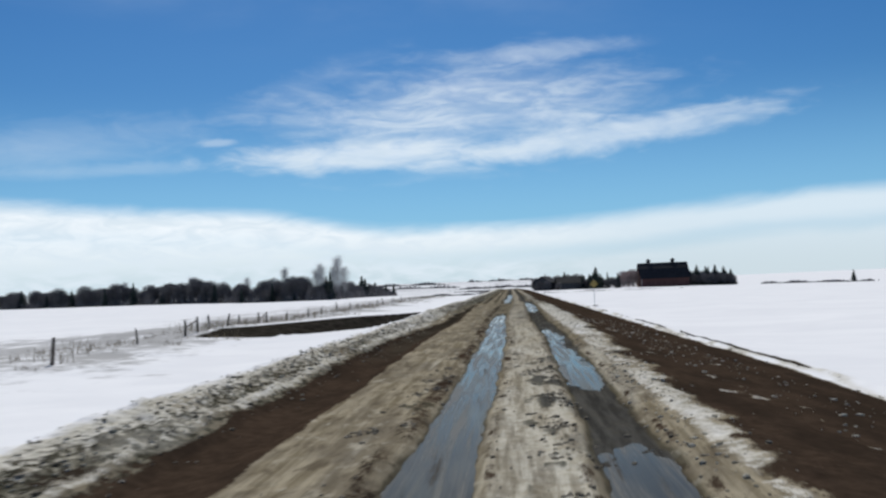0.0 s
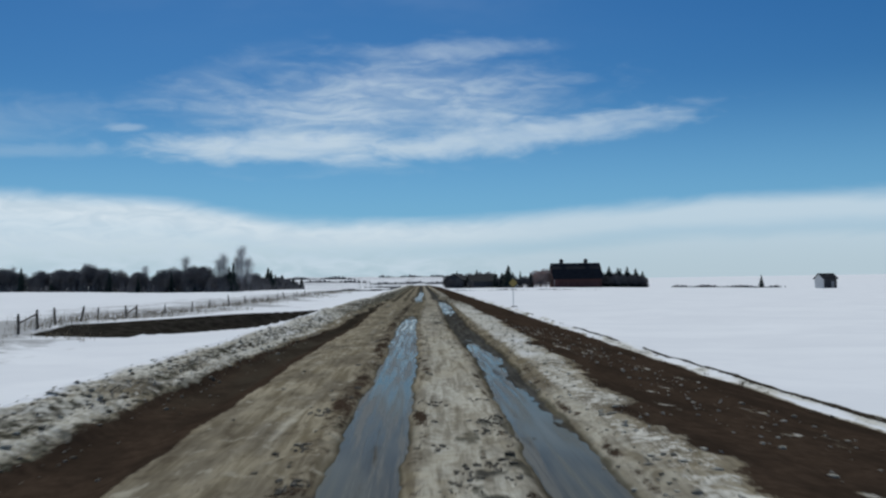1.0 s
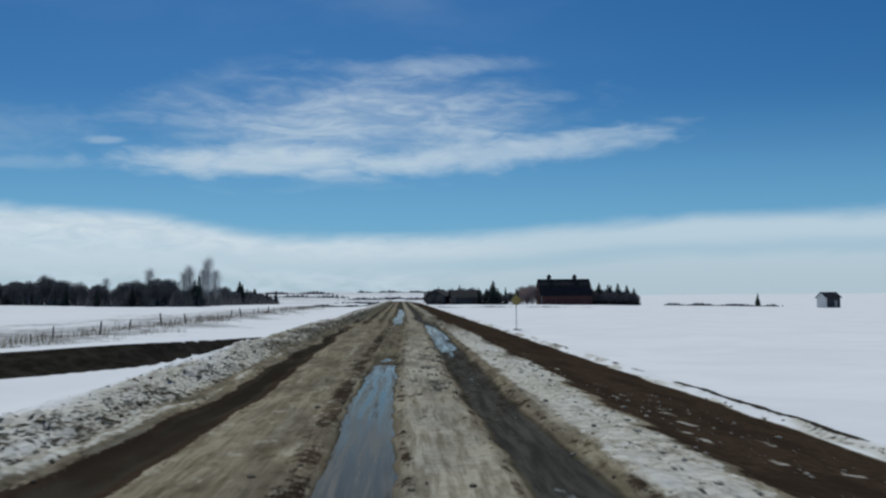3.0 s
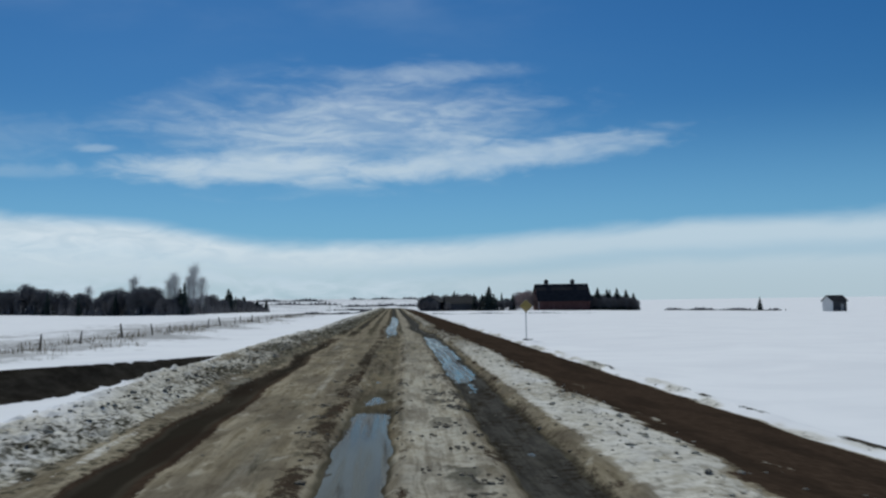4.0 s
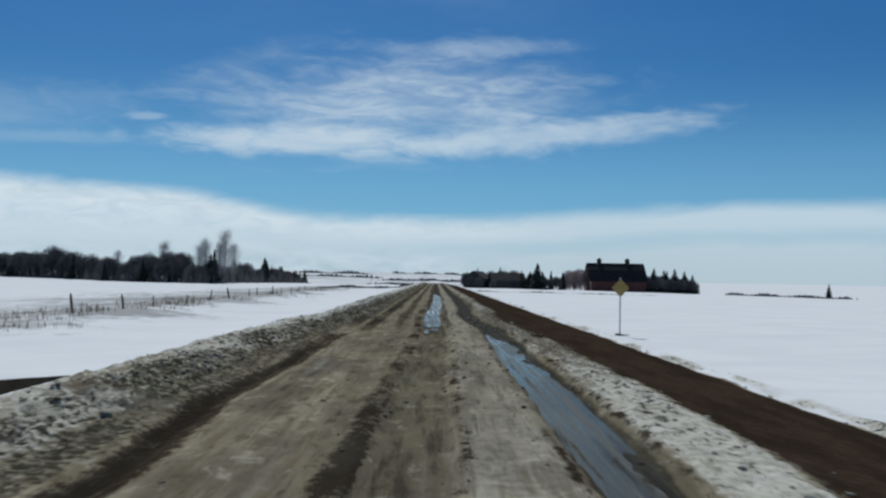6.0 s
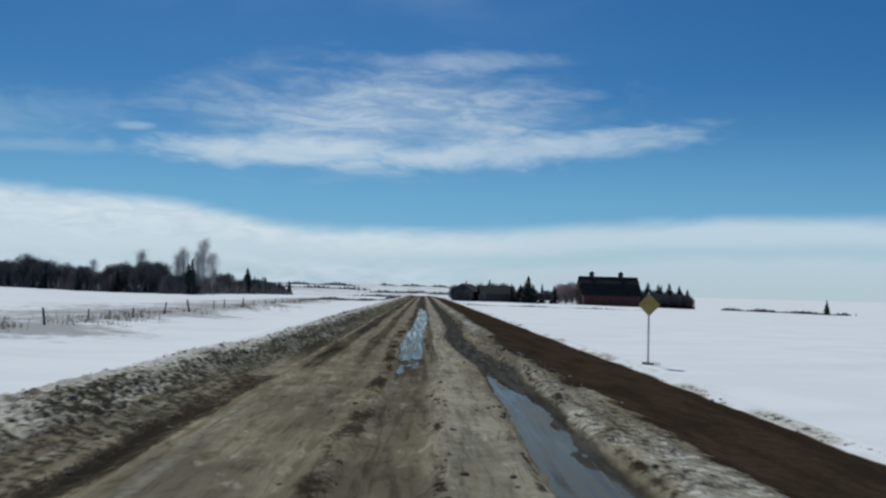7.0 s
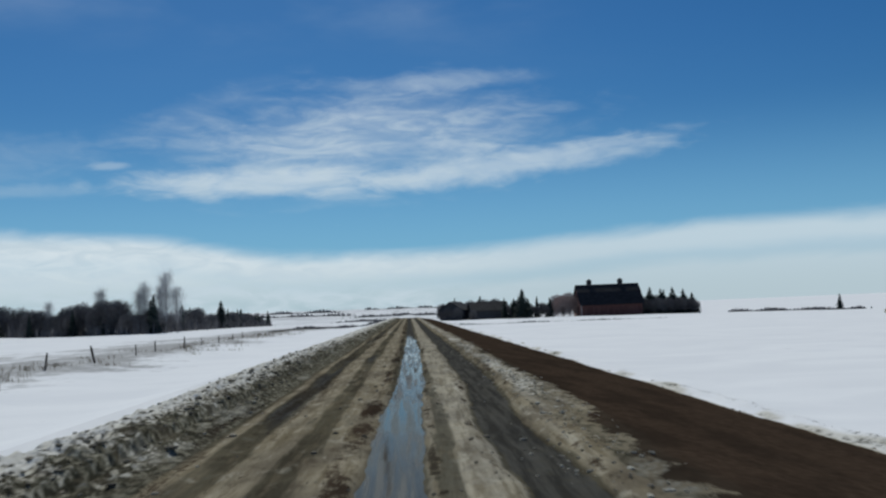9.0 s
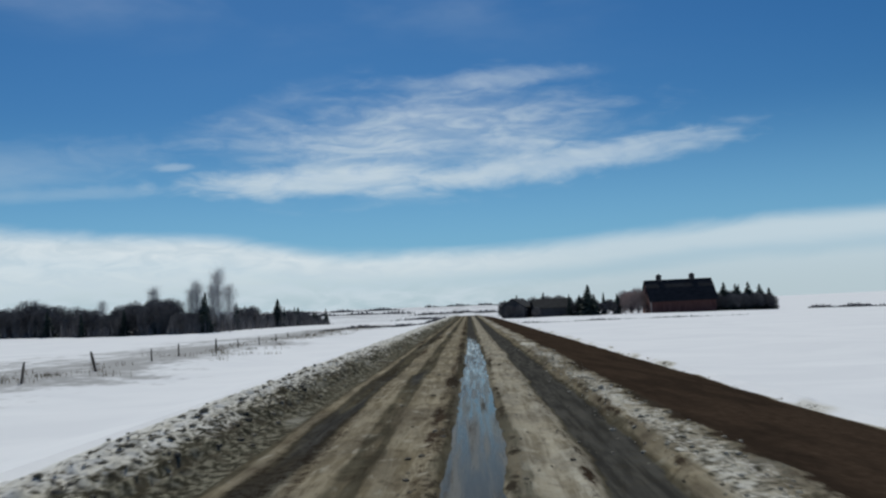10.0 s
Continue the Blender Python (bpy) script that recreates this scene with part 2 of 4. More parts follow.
    olive = g.mix(g.ramp(lumps, 0.46, 0.66, 0, 0.7), olive, (0.085, 0.072, 0.052))
    olive = g.mix(g.ramp(broad, 0.54, 0.68, 0, 0.5), olive, (0.34, 0.325, 0.275))
    m_silt = g.ramp(g.math("ADD", silt, g.math("MULTIPLY", g.math("SUBTRACT", 0.5, mottle), 1.7)), 0.34, 0.74)
    colour = g.mix(m_silt, colour, olive)
    colour = g.mix(m_dark, colour, mud)
    g.put(bsdf.inputs["Base Color"], colour)
    bsdf.inputs["Roughness"].default_value, bsdf.inputs["Specular IOR Level"].default_value = 0.9, 0.0
    h = g.math("ADD", g.math("MULTIPLY", clump, 0.8), g.math("MULTIPLY", small, 0.35))
    bump(g, bsdf, g.math("MULTIPLY", h, g.ramp(dark, 0.35, 0.8, 1.0, 0.14)), 0.018, 0.8)


def build_water(g, bsdf, where):
    """Silty meltwater over grey ice, drawn into lines by the wheels, with bars of brown mud just under it. Most of the
    sky's sheen is put into the colour.
    """
    line = g.noise(g.scaled(where, 9, 0.30, 1), 1.0, 5, 0.6, 0.25)
    patch = g.noise(g.scaled(where, 4.2, 0.20, 1), 1.0, 5, 0.6, 0.2)
    grit = g.noise(where, 16, 5, 0.65)
    bar = g.ramp(g.math("ADD", patch, g.math("MULTIPLY", g.math("SUBTRACT", grit, 0.5), 0.22)), 0.57, 0.74)
    still_sheen = g.ramp(g.noise(g.scaled(where, 0.9, 0.16, 1), 1.0, 3, 0.5), 0.44, 0.60)
    ice = g.mix(g.ramp(line, 0.36, 0.66), (0.066, 0.065, 0.057), (0.160, 0.156, 0.140))
    # flat patches that mirror the sky get that sheen as a grey-green tone
    ice = g.mix(g.math("MULTIPLY", still_sheen, 0.8), ice, (0.130, 0.134, 0.116))
    ice = g.mix(bar, ice, (0.052, 0.042, 0.030))
    g.put(bsdf.inputs["Base Color"], ice)
    ruffled = g.math("ADD", g.ramp(line, 0.36, 0.64, 0.10, 0.34), g.math("MULTIPLY", bar, 0.25))
    g.put(bsdf.inputs["Roughness"], g.math("SUBTRACT", ruffled, g.math("MULTIPLY", still_sheen, 0.06)))
    bsdf.inputs["IOR"].default_value = 1.33
    # hardly any specular; the tones above stand in for the reflection
    g.put(bsdf.inputs["Specular IOR Level"], g.math("MULTIPLY", g.ramp(line, 0.35, 0.62, 0.020, 0.009), g.math("SUBTRACT", 1.0, g.math("MULTIPLY", bar, 0.85))))
    relief = g.math("ADD", line, g.math("ADD", g.math("MULTIPLY", patch, 0.6), g.math("MULTIPLY", grit, 0.3)))
    bump(g, bsdf, g.math("MULTIPLY", relief, g.math("SUBTRACT", 1.0, g.math("MULTIPLY", still_sheen, 0.7))), 0.014, 0.45)


M_GROUND = material("snow_and_soil", build_ground)
M_ROAD = material("muddy_slush", build_road)
M_WATER = material("meltwater", build_water)
M_CLOD = plain("icy_clod", (0.22, 0.204, 0.160), (0.46, 0.435, 0.365), 9.0, 0.75, depth=0.02, apart=0.40)
M_MUD = plain("mud_clod", (0.135, 0.118, 0.088), (0.25, 0.222, 0.172), 14.0, 0.9, depth=0.015, apart=0.50)
M_POST = plain("weathered_wood", (0.085, 0.070, 0.058), (0.175, 0.150, 0.130), 6.0, 0.85, stretch=(6, 6, 0.6))
M_STRAW = plain("dry_grass", (0.20, 0.160, 0.105), (0.36, 0.30, 0.205), 3.0, 0.9, depth=0.002)
M_BARK = plain("bark", (0.045, 0.037, 0.031), (0.095, 0.080, 0.068), 2.0, 0.9, stretch=(3, 3, 0.5))
# needle and twig tones are lifted: some distance haze is put into them
M_SPRUCE = plain("spruce_needles", (0.028, 0.040, 0.036), (0.062, 0.082, 0.072), 1.2, 0.8)
M_TWIG = plain("bare_twigs", (0.105, 0.100, 0.102), (0.215, 0.205, 0.205), 0.8, 0.9)
M_PALE = plain("pale_twigs", (0.29, 0.287, 0.290), (0.43, 0.425, 0.428), 0.8, 0.9)
M_ROSE = plain("reddish_twigs", (0.33, 0.255, 0.235), (0.46, 0.37, 0.34), 0.8, 0.9)
M_RED = plain("weathered_red_boards", (0.078, 0.036, 0.033), (0.130, 0.070, 0.064), 0.9, 0.85, stretch=(3, 3, 0.35))
# faded boards of the sunlit gable: the sun is mixed into this lighter tone
M_PINK = plain("sunlit_faded_boards", (0.20, 0.110, 0.092), (0.31, 0.19, 0.165), 0.9, 0.85, stretch=(3, 3, 0.35))
M_SHINGLE = plain("dark_shingles", (0.013, 0.014, 0.017), (0.033, 0.034, 0.040), 0.9, 0.8, stretch=(1, 1, 3))
M_TRIM = plain("grey_trim", (0.30, 0.29, 0.28), (0.44, 0.43, 0.41), 2.0, 0.7)
M_GREY = plain("grey_siding", (0.045, 0.045, 0.048), (0.085, 0.085, 0.09), 1.0, 0.8, stretch=(1, 1, 4))
M_YELLOW = plain("yellow_sheeting", (0.25, 0.178, 0.044), (0.36, 0.262, 0.070), 3.0, 0.55, depth=0.001)
M_BLACK = plain("black_paint", (0.015, 0.015, 0.015), (0.03, 0.03, 0.03), 3.0, 0.5, depth=0.001)
M_STEEL = plain("galvanised_steel", (0.36, 0.37, 0.38), (0.52, 0.53, 0.54), 8.0, 0.5, 0.6, depth=0.001)
# sunlit tone of the small shed's gable, put into the base colour
M_SHED_LIT = plain("sunlit_siding", (0.70, 0.70, 0.69), (0.82, 0.82, 0.81), 1.0, 0.7, stretch=(1, 1, 4))
M_GLASS = plain("dark_glass", (0.02, 0.024, 0.03), (0.03, 0.034, 0.04), 3.0, 0.15, depth=0.0005)


# ---- mesh helpers ----
def hashed(i, j, seed):
    h = (i.astype(np.int64) * 374761393 + j.astype(np.int64) * 668265263 + seed * 1442695041) & 0x7FFFFFFF
    h = ((h ^ (h >> 13)) * 1274126177) & 0x7FFFFFFF
    return ((h ^ (h >> 16)) & 0xFFFF) / 65535.0


def value_noise(x, y, seed=0, octaves=1, gain=0.5):
    """Smooth noise from -1 to 1."""
    out, amp, total = 0.0, 1.0, 0.0
    for k in range(octaves):
        i, j = np.floor(x), np.floor(y)
        fx, fy = x - i, y - j
        fx, fy = fx * fx * (3 - 2 * fx), fy * fy * (3 - 2 * fy)
        s = seed + 17 * k
        a, b = hashed(i, j, s), hashed(i + 1, j, s)
        c, d = hashed(i, j + 1, s), hashed(i + 1, j + 1, s)
        out = out + amp * ((a + (b - a) * fx) * (1 - fy) + (c + (d - c) * fx) * fy - 0.5) * 2
        total += amp
        x, y, amp = x * 2.03, y * 2.03, amp * gain
    return out / total


def step(v, lo, hi):
    t = np.clip((v - lo) / (hi - lo), 0, 1)
    return t * t * (3 - 2 * t)


def mesh_of(name, verts, faces, mat, smooth=False):
    me = bpy.data.meshes.new(name)
    me.from_pydata([tuple(v) for v in verts], [], [tuple(f) for f in faces])
    me.materials.append(mat)
    if smooth:
        me.polygons.foreach_set("use_smooth", [True] * len(me.polygons))
    me.update()
    return me


def grid_mesh(name, xs, ys, z, mat, cover, silt=None):
    """A sheet over the lines xs and ys with heights z[y, x] and a colour layer 'cover'."""
    nx, ny = len(xs), len(ys)
    gx, gy = np.meshgrid(xs, ys)
    co = np.stack([gx, gy, z], -1).reshape(-1, 3).astype(np.float32)
    a = (np.arange(ny - 1)[:, None] * nx + np.arange(nx - 1)[None, :]).ravel()
    quads = np.stack([a, a + 1, a + 1 + nx, a + nx], 1).astype(np.int32)
    me = bpy.data.meshes.new(name)
    me.vertices.add(len(co))
    me.vertices.foreach_set("co", co.ravel())
    me.loops.add(quads.size)
    me.loops.foreach_set("vertex_index", quads.ravel())
    me.polygons.add(len(quads))
    me.polygons.foreach_set("loop_start", np.arange(0, quads.size, 4, dtype=np.int32))
    me.polygons.foreach_set("use_smooth", np.ones(len(quads), dtype=bool))
    me.update(calc_edges=True)
    layer = me.attributes.new("cover", "FLOAT_COLOR", "POINT")
    rgba = np.stack(cover, -1).reshape(-1, 4).astype(np.float32)
    layer.data.foreach_set("color", rgba.ravel())
    if silt is not None:
        me.attributes.new("silt", "FLOAT", "POINT").data.foreach_set("value", silt.ravel().astype(np.float32))
    me.materials.append(mat)
    return me


def part(name, me, parent, label="", m=None):
    ob = new(name, me)
    ob.parent = parent
    if m is not None:
        ob.matrix_basis = m
    return tagged(ob, label) if label else ob


def bm_mesh(name, bm, mat):
    me = bpy.data.meshes.new(name)
    bm.to_mesh(me)
    bm.free()
    me.materials.append(mat)
    return me


def box(sx, sy, sz, at=(0, 0, 0), bevel=0.0, bm=None):
    """A box with its middle at `at`, with rounded edges."""
    bm2 = bmesh.new()
    bmesh.ops.create_cube(bm2, size=1.0, matrix=Matrix.Translation(at) @ Matrix.Diagonal((sx, sy, sz, 1)))
    if bevel:
        bmesh.ops.bevel(bm2, geom=bm2.edges[:], offset=bevel, segments=2, profile=0.6, affect="EDGES")
    if bm is None:
        return bm2
    me = bpy.data.meshes.new("tmp")
    bm2.to_mesh(me)
    bm2.free()
    bm.from_mesh(me)
    bpy.data.meshes.remove(me)
    return bm


# ---- the lie of the land ----
def crest(y):
    """The road and the land by it dip away behind a low rise."""
    return -np.clip(y - 300, 0, None) ** 2 / 26000.0 * (y < 700) - 6.15 * (y >= 700)


def far_land(x, y):
    """From the dip the plain climbs gently to the horizon."""
    r = np.hypot(x, y)
    return 24.0 * step(r, 650, 4300) * step(y, 200, 900) * (1 - 0.75 * step(x, 40, 300))


def rise(x, y):
    return np.where(y > 300, np.maximum(crest(np.minimum(y, 560)), -2.6), 0.0) + far_land(x, y)


PROFILE_X = (-3000, -400, -200, -125, -85, -60, -30, -18, -12.5, -9, -6.6, -5.4, -4.55, -4.1, -3.35, -2.8, -2.3, -1.5, -0.4, 0.5, 1.4, 2.2, 2.7, 3.1, 6.25, 6.55, 7.3, 8.4, 12, 20, 60, 120, 200, 3000)
PROFILE_Z = (0.9, 0.9, 0.45, -0.2, -0.9, -0.85, -0.75, -0.60, -0.95, -0.92, -0.42, 0.0, 0.19, 0.17, 0.02, -0.03, 0.0, 0.02, 0.0, 0.02, 0.0, 0.045, 0.02, -0.05, -0.58, -0.52, -0.80, -1.02, -1.10, -1.05, -1.45, -2.5, -2.9, -2.9)


BROW_X, BROW_Y = (-20, -17, -15, -12, -9.5, -7, -5), (56.5, 58.5, 61, 63, 65, 68.5, 71)
TOE_X, TOE_Y = (-20, -17, -13.6, -13.0, -11, -9.5, -8, -5), (52.5, 52.8, 53.6, 57.2, 59.4, 62.0, 65.6, 69.5)


def approach(x, y):
    """How far a point lies on the farm approach that crosses the ditch, 0 to 1, and its bare near slope."""
    rag = 0.25 * value_noise(x * 0.9, y * 0.5, 5, 2)
    brow, toe = np.interp(x, BROW_X, BROW_Y) + rag, np.interp(x, TOE_X, TOE_Y) + 1.6 * rag
    top = step(y, toe, brow) * (1 - step(y, brow + 5.5, brow + 9)) * step(x, -34, -20)
    slope = step(y, toe - 0.3, toe + 0.4) * (1 - step(y, brow - 0.35, brow + 0.1)) * step(x, -18.6, -16.6) * (1 - step(x, -5.4, -4.6))
    return top, slope


def land(x, y):
    z = np.interp(x, PROFILE_X, PROFILE_Z)
    top, _ = approach(x, y)
    side = step(-x, 4.6, 6.2)
    z = z + top * side * np.clip(-0.16 - z, 0, 1) * (1 - 0.50 * step(-x, 9, 19))
    off = step(np.abs(x + 0.5), 6, 14)
    z = z + off * (0.10 * value_noise(x / 9, y / 7, 11, 3) + 0.35 * step(np.abs(x), 30, 120) * value_noise(x / 70, y / 60, 12, 2))
    return z + rise(x, y)


# ---- ground ----
def lines(*runs):
    out = []
    for a, b, d in runs:
        out.extend(np.arange(a, b, d))
    return np.array(out)


def growing(start, stop, first, factor):
    out, d = [start], first
    while out[-1] < stop:
        out.append(out[-1] + d)
        d *= factor
    return np.array(out)


def build_ground_sheet():
    left = -growing(26, 3900, 1.2, 1.10)[::-1]
    right = growing(20, 3900, 1.2, 1.10)
    xs = np.concatenate([left, lines((-25.6, -6.4, 0.4)), np.array([-6.0, -5.7, -5.4, -3, 0, 3, 6.2, 6.5, 6.8, 7.1]), lines((7.5, 20, 0.5)), right])
    ys = np.concatenate([-growing(12, 800, 2, 1.3)[::-1], lines((-11.5, 54, 0.7), (54, 74, 0.3), (74, 170, 0.7)), growing(170, 4500, 1.0, 1.035)])
    gx, gy = np.meshgrid(xs, ys)
    z = land(gx, gy)
    z = z - 0.45 * step(gx, -5.75, -5.45) * (1 - step(gx, 6.45, 6.75))
    _, slope = approach(gx, gy)
    verge = np.exp(-((gx + 20.5 + 1.6 * value_noise(gy / 9, gx * 0, 3)) / np.where(gx < -20.5, 15.0, 6.0)) ** 2) * step(gy, 10, 25) * (1 - 0.6 * step(gy, 240, 320))
    # a strip of bare grass along the field's end before the farm, and dark edges of far fields
    front = np.exp(-((gy - 248 - 1.5 * value_noise(gx / 14, gx * 0, 9)) / 1.5) ** 2) * step(gx, 7, 9) * (1 - step(gx, 36, 48)) * (0.75 + 0.4 * value_noise(gx / 9, gy / 3, 8))
    track = np.exp(-((gy - (292 + 2.6 * np.clip(gx + 8, -60, 10))) / 5.0) ** 2) * step(-gx, 5.5, 8) * (1 - step(-gx, 24, 30)) * 0.9
    soil = np.clip(slope + 0.8 * front + track, 0, 1)
    far = step(np.hypot(gx, gy), 420, 800) * (1 - step(gx, 30, 140))
    cover = (soil, np.clip(verge + 0.25 * far, 0, 1), far, np.ones_like(far))
    ob = new("ground", grid_mesh("ground", xs, ys, z, M_GROUND, cover))
    tagged(ob, "snow-covered prairie fields with bare soil and dry grass", "field", kind="structure")


build_ground_sheet()

# ---- road: lateral places of its bands along y ----
KY = (0, 8, 18, 30, 42, 50, 60, 67, 75, 82, 92, 97, 104, 112, 125, 170)
RUT_L = (-0.52, -0.53, -0.40, -0.36, -0.46, -0.38, -0.32, -0.24, -0.12, -0.08, -0.24, -0.20, -0.02, 0.0, 0.08, 0.0)
HALF_L = (0.40, 0.40, 0.39, 0.39, 0.38, 0.38, 0.40, 0.40, 0.40, 0.38, 0.33, 0.33, 0.33, 0.33, 0.34, 0.35)
RUT_R = (1.18, 1.20, 1.33, 1.45, 1.30, 1.38, 1.45, 1.55, 1.58, 1.64, 1.24, 1.22, 1.48, 1.45, 1.48, 1.40)
SHOULDER = (2.2, 2.25, 2.45, 2.75, 2.95, 3.05, 2.9, 3.0, 2.85, 2.60, 2.20, 2.55, 2.55, 2.5, 2.6, 2.6)
GUT_A = (-3.3, -3.25, -3.4, -3.4, -2.95, -3.05, -2.95, -3.05, -3.1, -3.15, -2.75, -2.8, -2.5, -2.65, -2.7, -2.7)
GUT_B = (-2.3, -2.25, -2.3, -2.4, -2.2, -2.3, -2.3, -2.45, -2.45, -2.4, -1.5, -1.7, -1.45, -1.45, -1.6, -1.7)
GUT_S = (1.0, 1.0, 1.0, 1.0, 0.95, 0.8, 0.65, 0.6, 0.6, 0.55, 0.50, 0.48, 0.48, 0.5, 0.5, 0.5)
POOL_L = (0.024, 0.026, 0.022, 0.024, 0.020, 0.004, -0.014, -0.02, -0.02, 0.008, 0.030, 0.040, 0.042, 0.040, 0.030, -0.02)
POOL_R = (0.014, 0.014, 0.018, 0.008, -0.010, -0.012, 0.014, 0.030, 0.022, -0.006, -0.016, -0.018, -0.012, -0.010, -0.012, -0.03)
BANK_W = (0.58, 0.58, 0.56, 0.54, 0.74, 0.74, 0.50, 0.42, 0.48, 0.56, 0.64, 0.64, 0.64, 0.64, 0.62, 0.6)
MUDDY = (0.05, 0.12, 0.26, 0.36, 0.40, 0.54, 0.70, 0.74, 0.70, 0.64, 0.62, 0.62, 0.62, 0.6, 0.5, 0.4)
SILT = (0.84, 0.84, 0.78, 0.68, 0.62, 0.62, 0.74, 0.84, 0.90, 0.98, 1.10, 1.15, 1.15, 1.15, 1.0, 0.9)
SILT_OUT = (-5.0, -4.9, -4.8, -4.8, -4.9, -4.9, -4.8, -4.8, -4.8, -4.75, -4.7, -4.7, -4.65, -4.65, -4.6, -4.6)
DEEP = 0.062


def along(y, table):
    return np.interp(y, KY, table)


def rut_shape(x, y, table, half, seed):
    c = along(y, table) + 0.035 * value_noise(y / 3.3, y * 0, seed, 2) + 0.050 * value_noise(y * 1.9, x * 2.2, seed + 7, 3, 0.6)
    d = np.abs(x - c) / (half * (1 + 0.13 * value_noise(y / 2.2, y * 0 + 5, seed + 3, 3)))
    return 1 - step(d, 0.70, 1.12), d


def inward(y):
    """How far the snow bank leans in over the road."""
    return 0.65 * step(y, 83, 89) * (1 - 0.45 * step(y, 98, 108))


def road_surface(x, y):
    """Height and cover (dark soil, snow, wet) of the road at each place."""
    xb = x - inward(y) * (x < -2.6)
    z = land(np.where(x < -3.2, xb, x), y)
    near = 1 - 0.7 * step(y, 130, 260)
    wl, dl = rut_shape(x, y, RUT_L, along(y, HALF_L), 21)
    wr, dr = rut_shape(x, y, RUT_R, 0.40, 31)
    third = 1 - step(np.abs(x - (-1.95 + 0.1 * value_noise(y / 5, y * 0, 41))), 0.12, 0.42)
    third = third * step(y, 76, 96)
    bed = 0.017 * value_noise(x * 3.0, y / 1.3, 51, 4, 0.6)
    z = z - (DEEP + bed) * wl * near - (DEEP + bed) * wr * near - 0.03 * third
    lip = np.exp(-((dl - 1.35) / 0.28) ** 2) + np.exp(-((dr - 1.35) / 0.28) ** 2)
    z = z + 0.034 * lip * (0.55 + 0.9 * value_noise(x * 5, y * 2.6, 55, 3, 0.6))
    # combed lines left by tyres, lumps of slush
    comb = value_noise(x * 4.3, y * 0.16, 61, 3)
    lump = value_noise(x * 5.5, y * 4.0, 62, 3)
    on_road = step(x, -2.6, -2.1) * (1 - step(x, 2.5, 3.0))
    z = z + on_road * (0.016 * comb + 0.016 * lump) * (1 - 0.7 * np.maximum(wl, wr))
    # ploughed bank
    bank = step(xb, -5.35, -4.6) * (1 - step(xb, -3.6, -3.1))
    coarse = value_noise(x * 2.4, y * 1.5, 71, 4, 0.62)
    lumpy = 0.070 + 0.035 * step(y, 34, 42) + 0.03 * step(y, 84, 94)
    z = z + bank * (0.065 * coarse + lumpy * np.abs(value_noise(x * 5, y * 4.6, 72, 3, 0.65))) * (1 + 0.25 * np.sin(y * 0.7))
    z = z + 0.05 * bank * step(value_noise(y / 6.0, y * 0, 74), -0.3, 0.6)
    # slushy ridge on the other side
    sh = along(y, SHOULDER)
    ridge = step(x, 1.75, 2.05) * (1 - step(x, sh - 0.05, sh + 0.45))
    z = z + ridge * (0.035 + 0.040 * value_noise(x * 4.6, y * 4.2, 75, 4, 0.6))
    slope = step(x, sh + 0.2, sh + 0.6) * (1 - step(x, 6.0, 6.4))
    z = z + slope * (0.010 * value_noise(x * 1.6, y * 1.6, 76, 4, 0.5) + 0.014 * value_noise(x * 4.5, y * 3.5, 78, 3, 0.6))
    lipr = np.exp(-((x - 6.55) / 0.22) ** 2) * (0.05 + 0.05 * value_noise(x * 2, y * 0.8, 77, 3))
    z = z + lipr
    # covers
    wob = 0.16 * value_noise(y / 3.1, y * 0 + 1, 81, 3) + 0.07 * value_noise(y * 1.3, x * 1.5, 82, 2)
    ga, gb = along(y, GUT_A) + wob, along(y, GUT_B) + 0.7 * wob
    gutter = step(x, ga - 0.14, ga + 0.14) * (1 - step(x, gb - 0.12, gb + 0.12)) * along(y, GUT_S)
    gutter = gutter * np.where(y > 80, 0.75 + 0.75 * value_noise(x * 3.2, y * 0.16, 98, 3), 1.0)
    wob2 = 0.30 * value_noise(y / 2.4, y * 0 + 2, 83, 3) + 0.34 * value_noise(y * 1.7, x * 1.1, 84, 4, 0.62)
    edge = 6.12 + 0.16 * value_noise(y / 2.0, y * 0 + 4, 85, 3)
    shoulder = step(x, sh + wob2 - 0.28, sh + wob2 + 0.30) * (1 - step(x, edge - 0.14, edge + 0.10))
    ragged = 0.75 + 0.5 * value_noise(x * 3.1, y * 0.9, 93, 3)
    rim = (0.66 * np.exp(-((dl - 1.15) / 0.30) ** 2) + 0.62 * np.exp(-((dr - 1.12) / 0.25) ** 2)) * ragged
    rim = rim * (0.75 + 0.40 * step(value_noise(x * 5.2, y * 2.6, 101, 3), -0.1, 0.35))
    out_l = along(y, RUT_L) - x
    rim = np.maximum(rim, 0.72 * step(out_l, 0.30, 0.40) * (1 - step(out_l, 0.55, 0.85)) * ragged)
    rim = np.maximum(rim, 0.58 * ragged * (1 - step(dr, 0.9, 1.4)) * step(y, 34, 42) * (1 - step(y, 56, 64)))
    foot = (0.40 + 0.28 * (1 - step(y, 30, 40))) * step(x, -4.3, -3.5) * (1 - step(x, -3.3, -2.9)) * (0.55 + 0.9 * value_noise(x * 1.3, y * 0.4, 86, 3))
    spots = 0.45 * step(lump, 0.38, 0.75) * on_road
    churn = along(y, MUDDY) * on_road * (1 - 0.55 * step(y, 52, 68)) * (0.42 + 0.55 * value_noise(x * 1.7, y * 0.12, 91, 3))
    grime = bank * (1.15 - along(y, BANK_W)) * (0.12 + 1.05 * step(xb, -4.75, -3.45)) * (0.85 + 0.7 * value_noise(x * 1.8, y * 0.8, 92, 3))
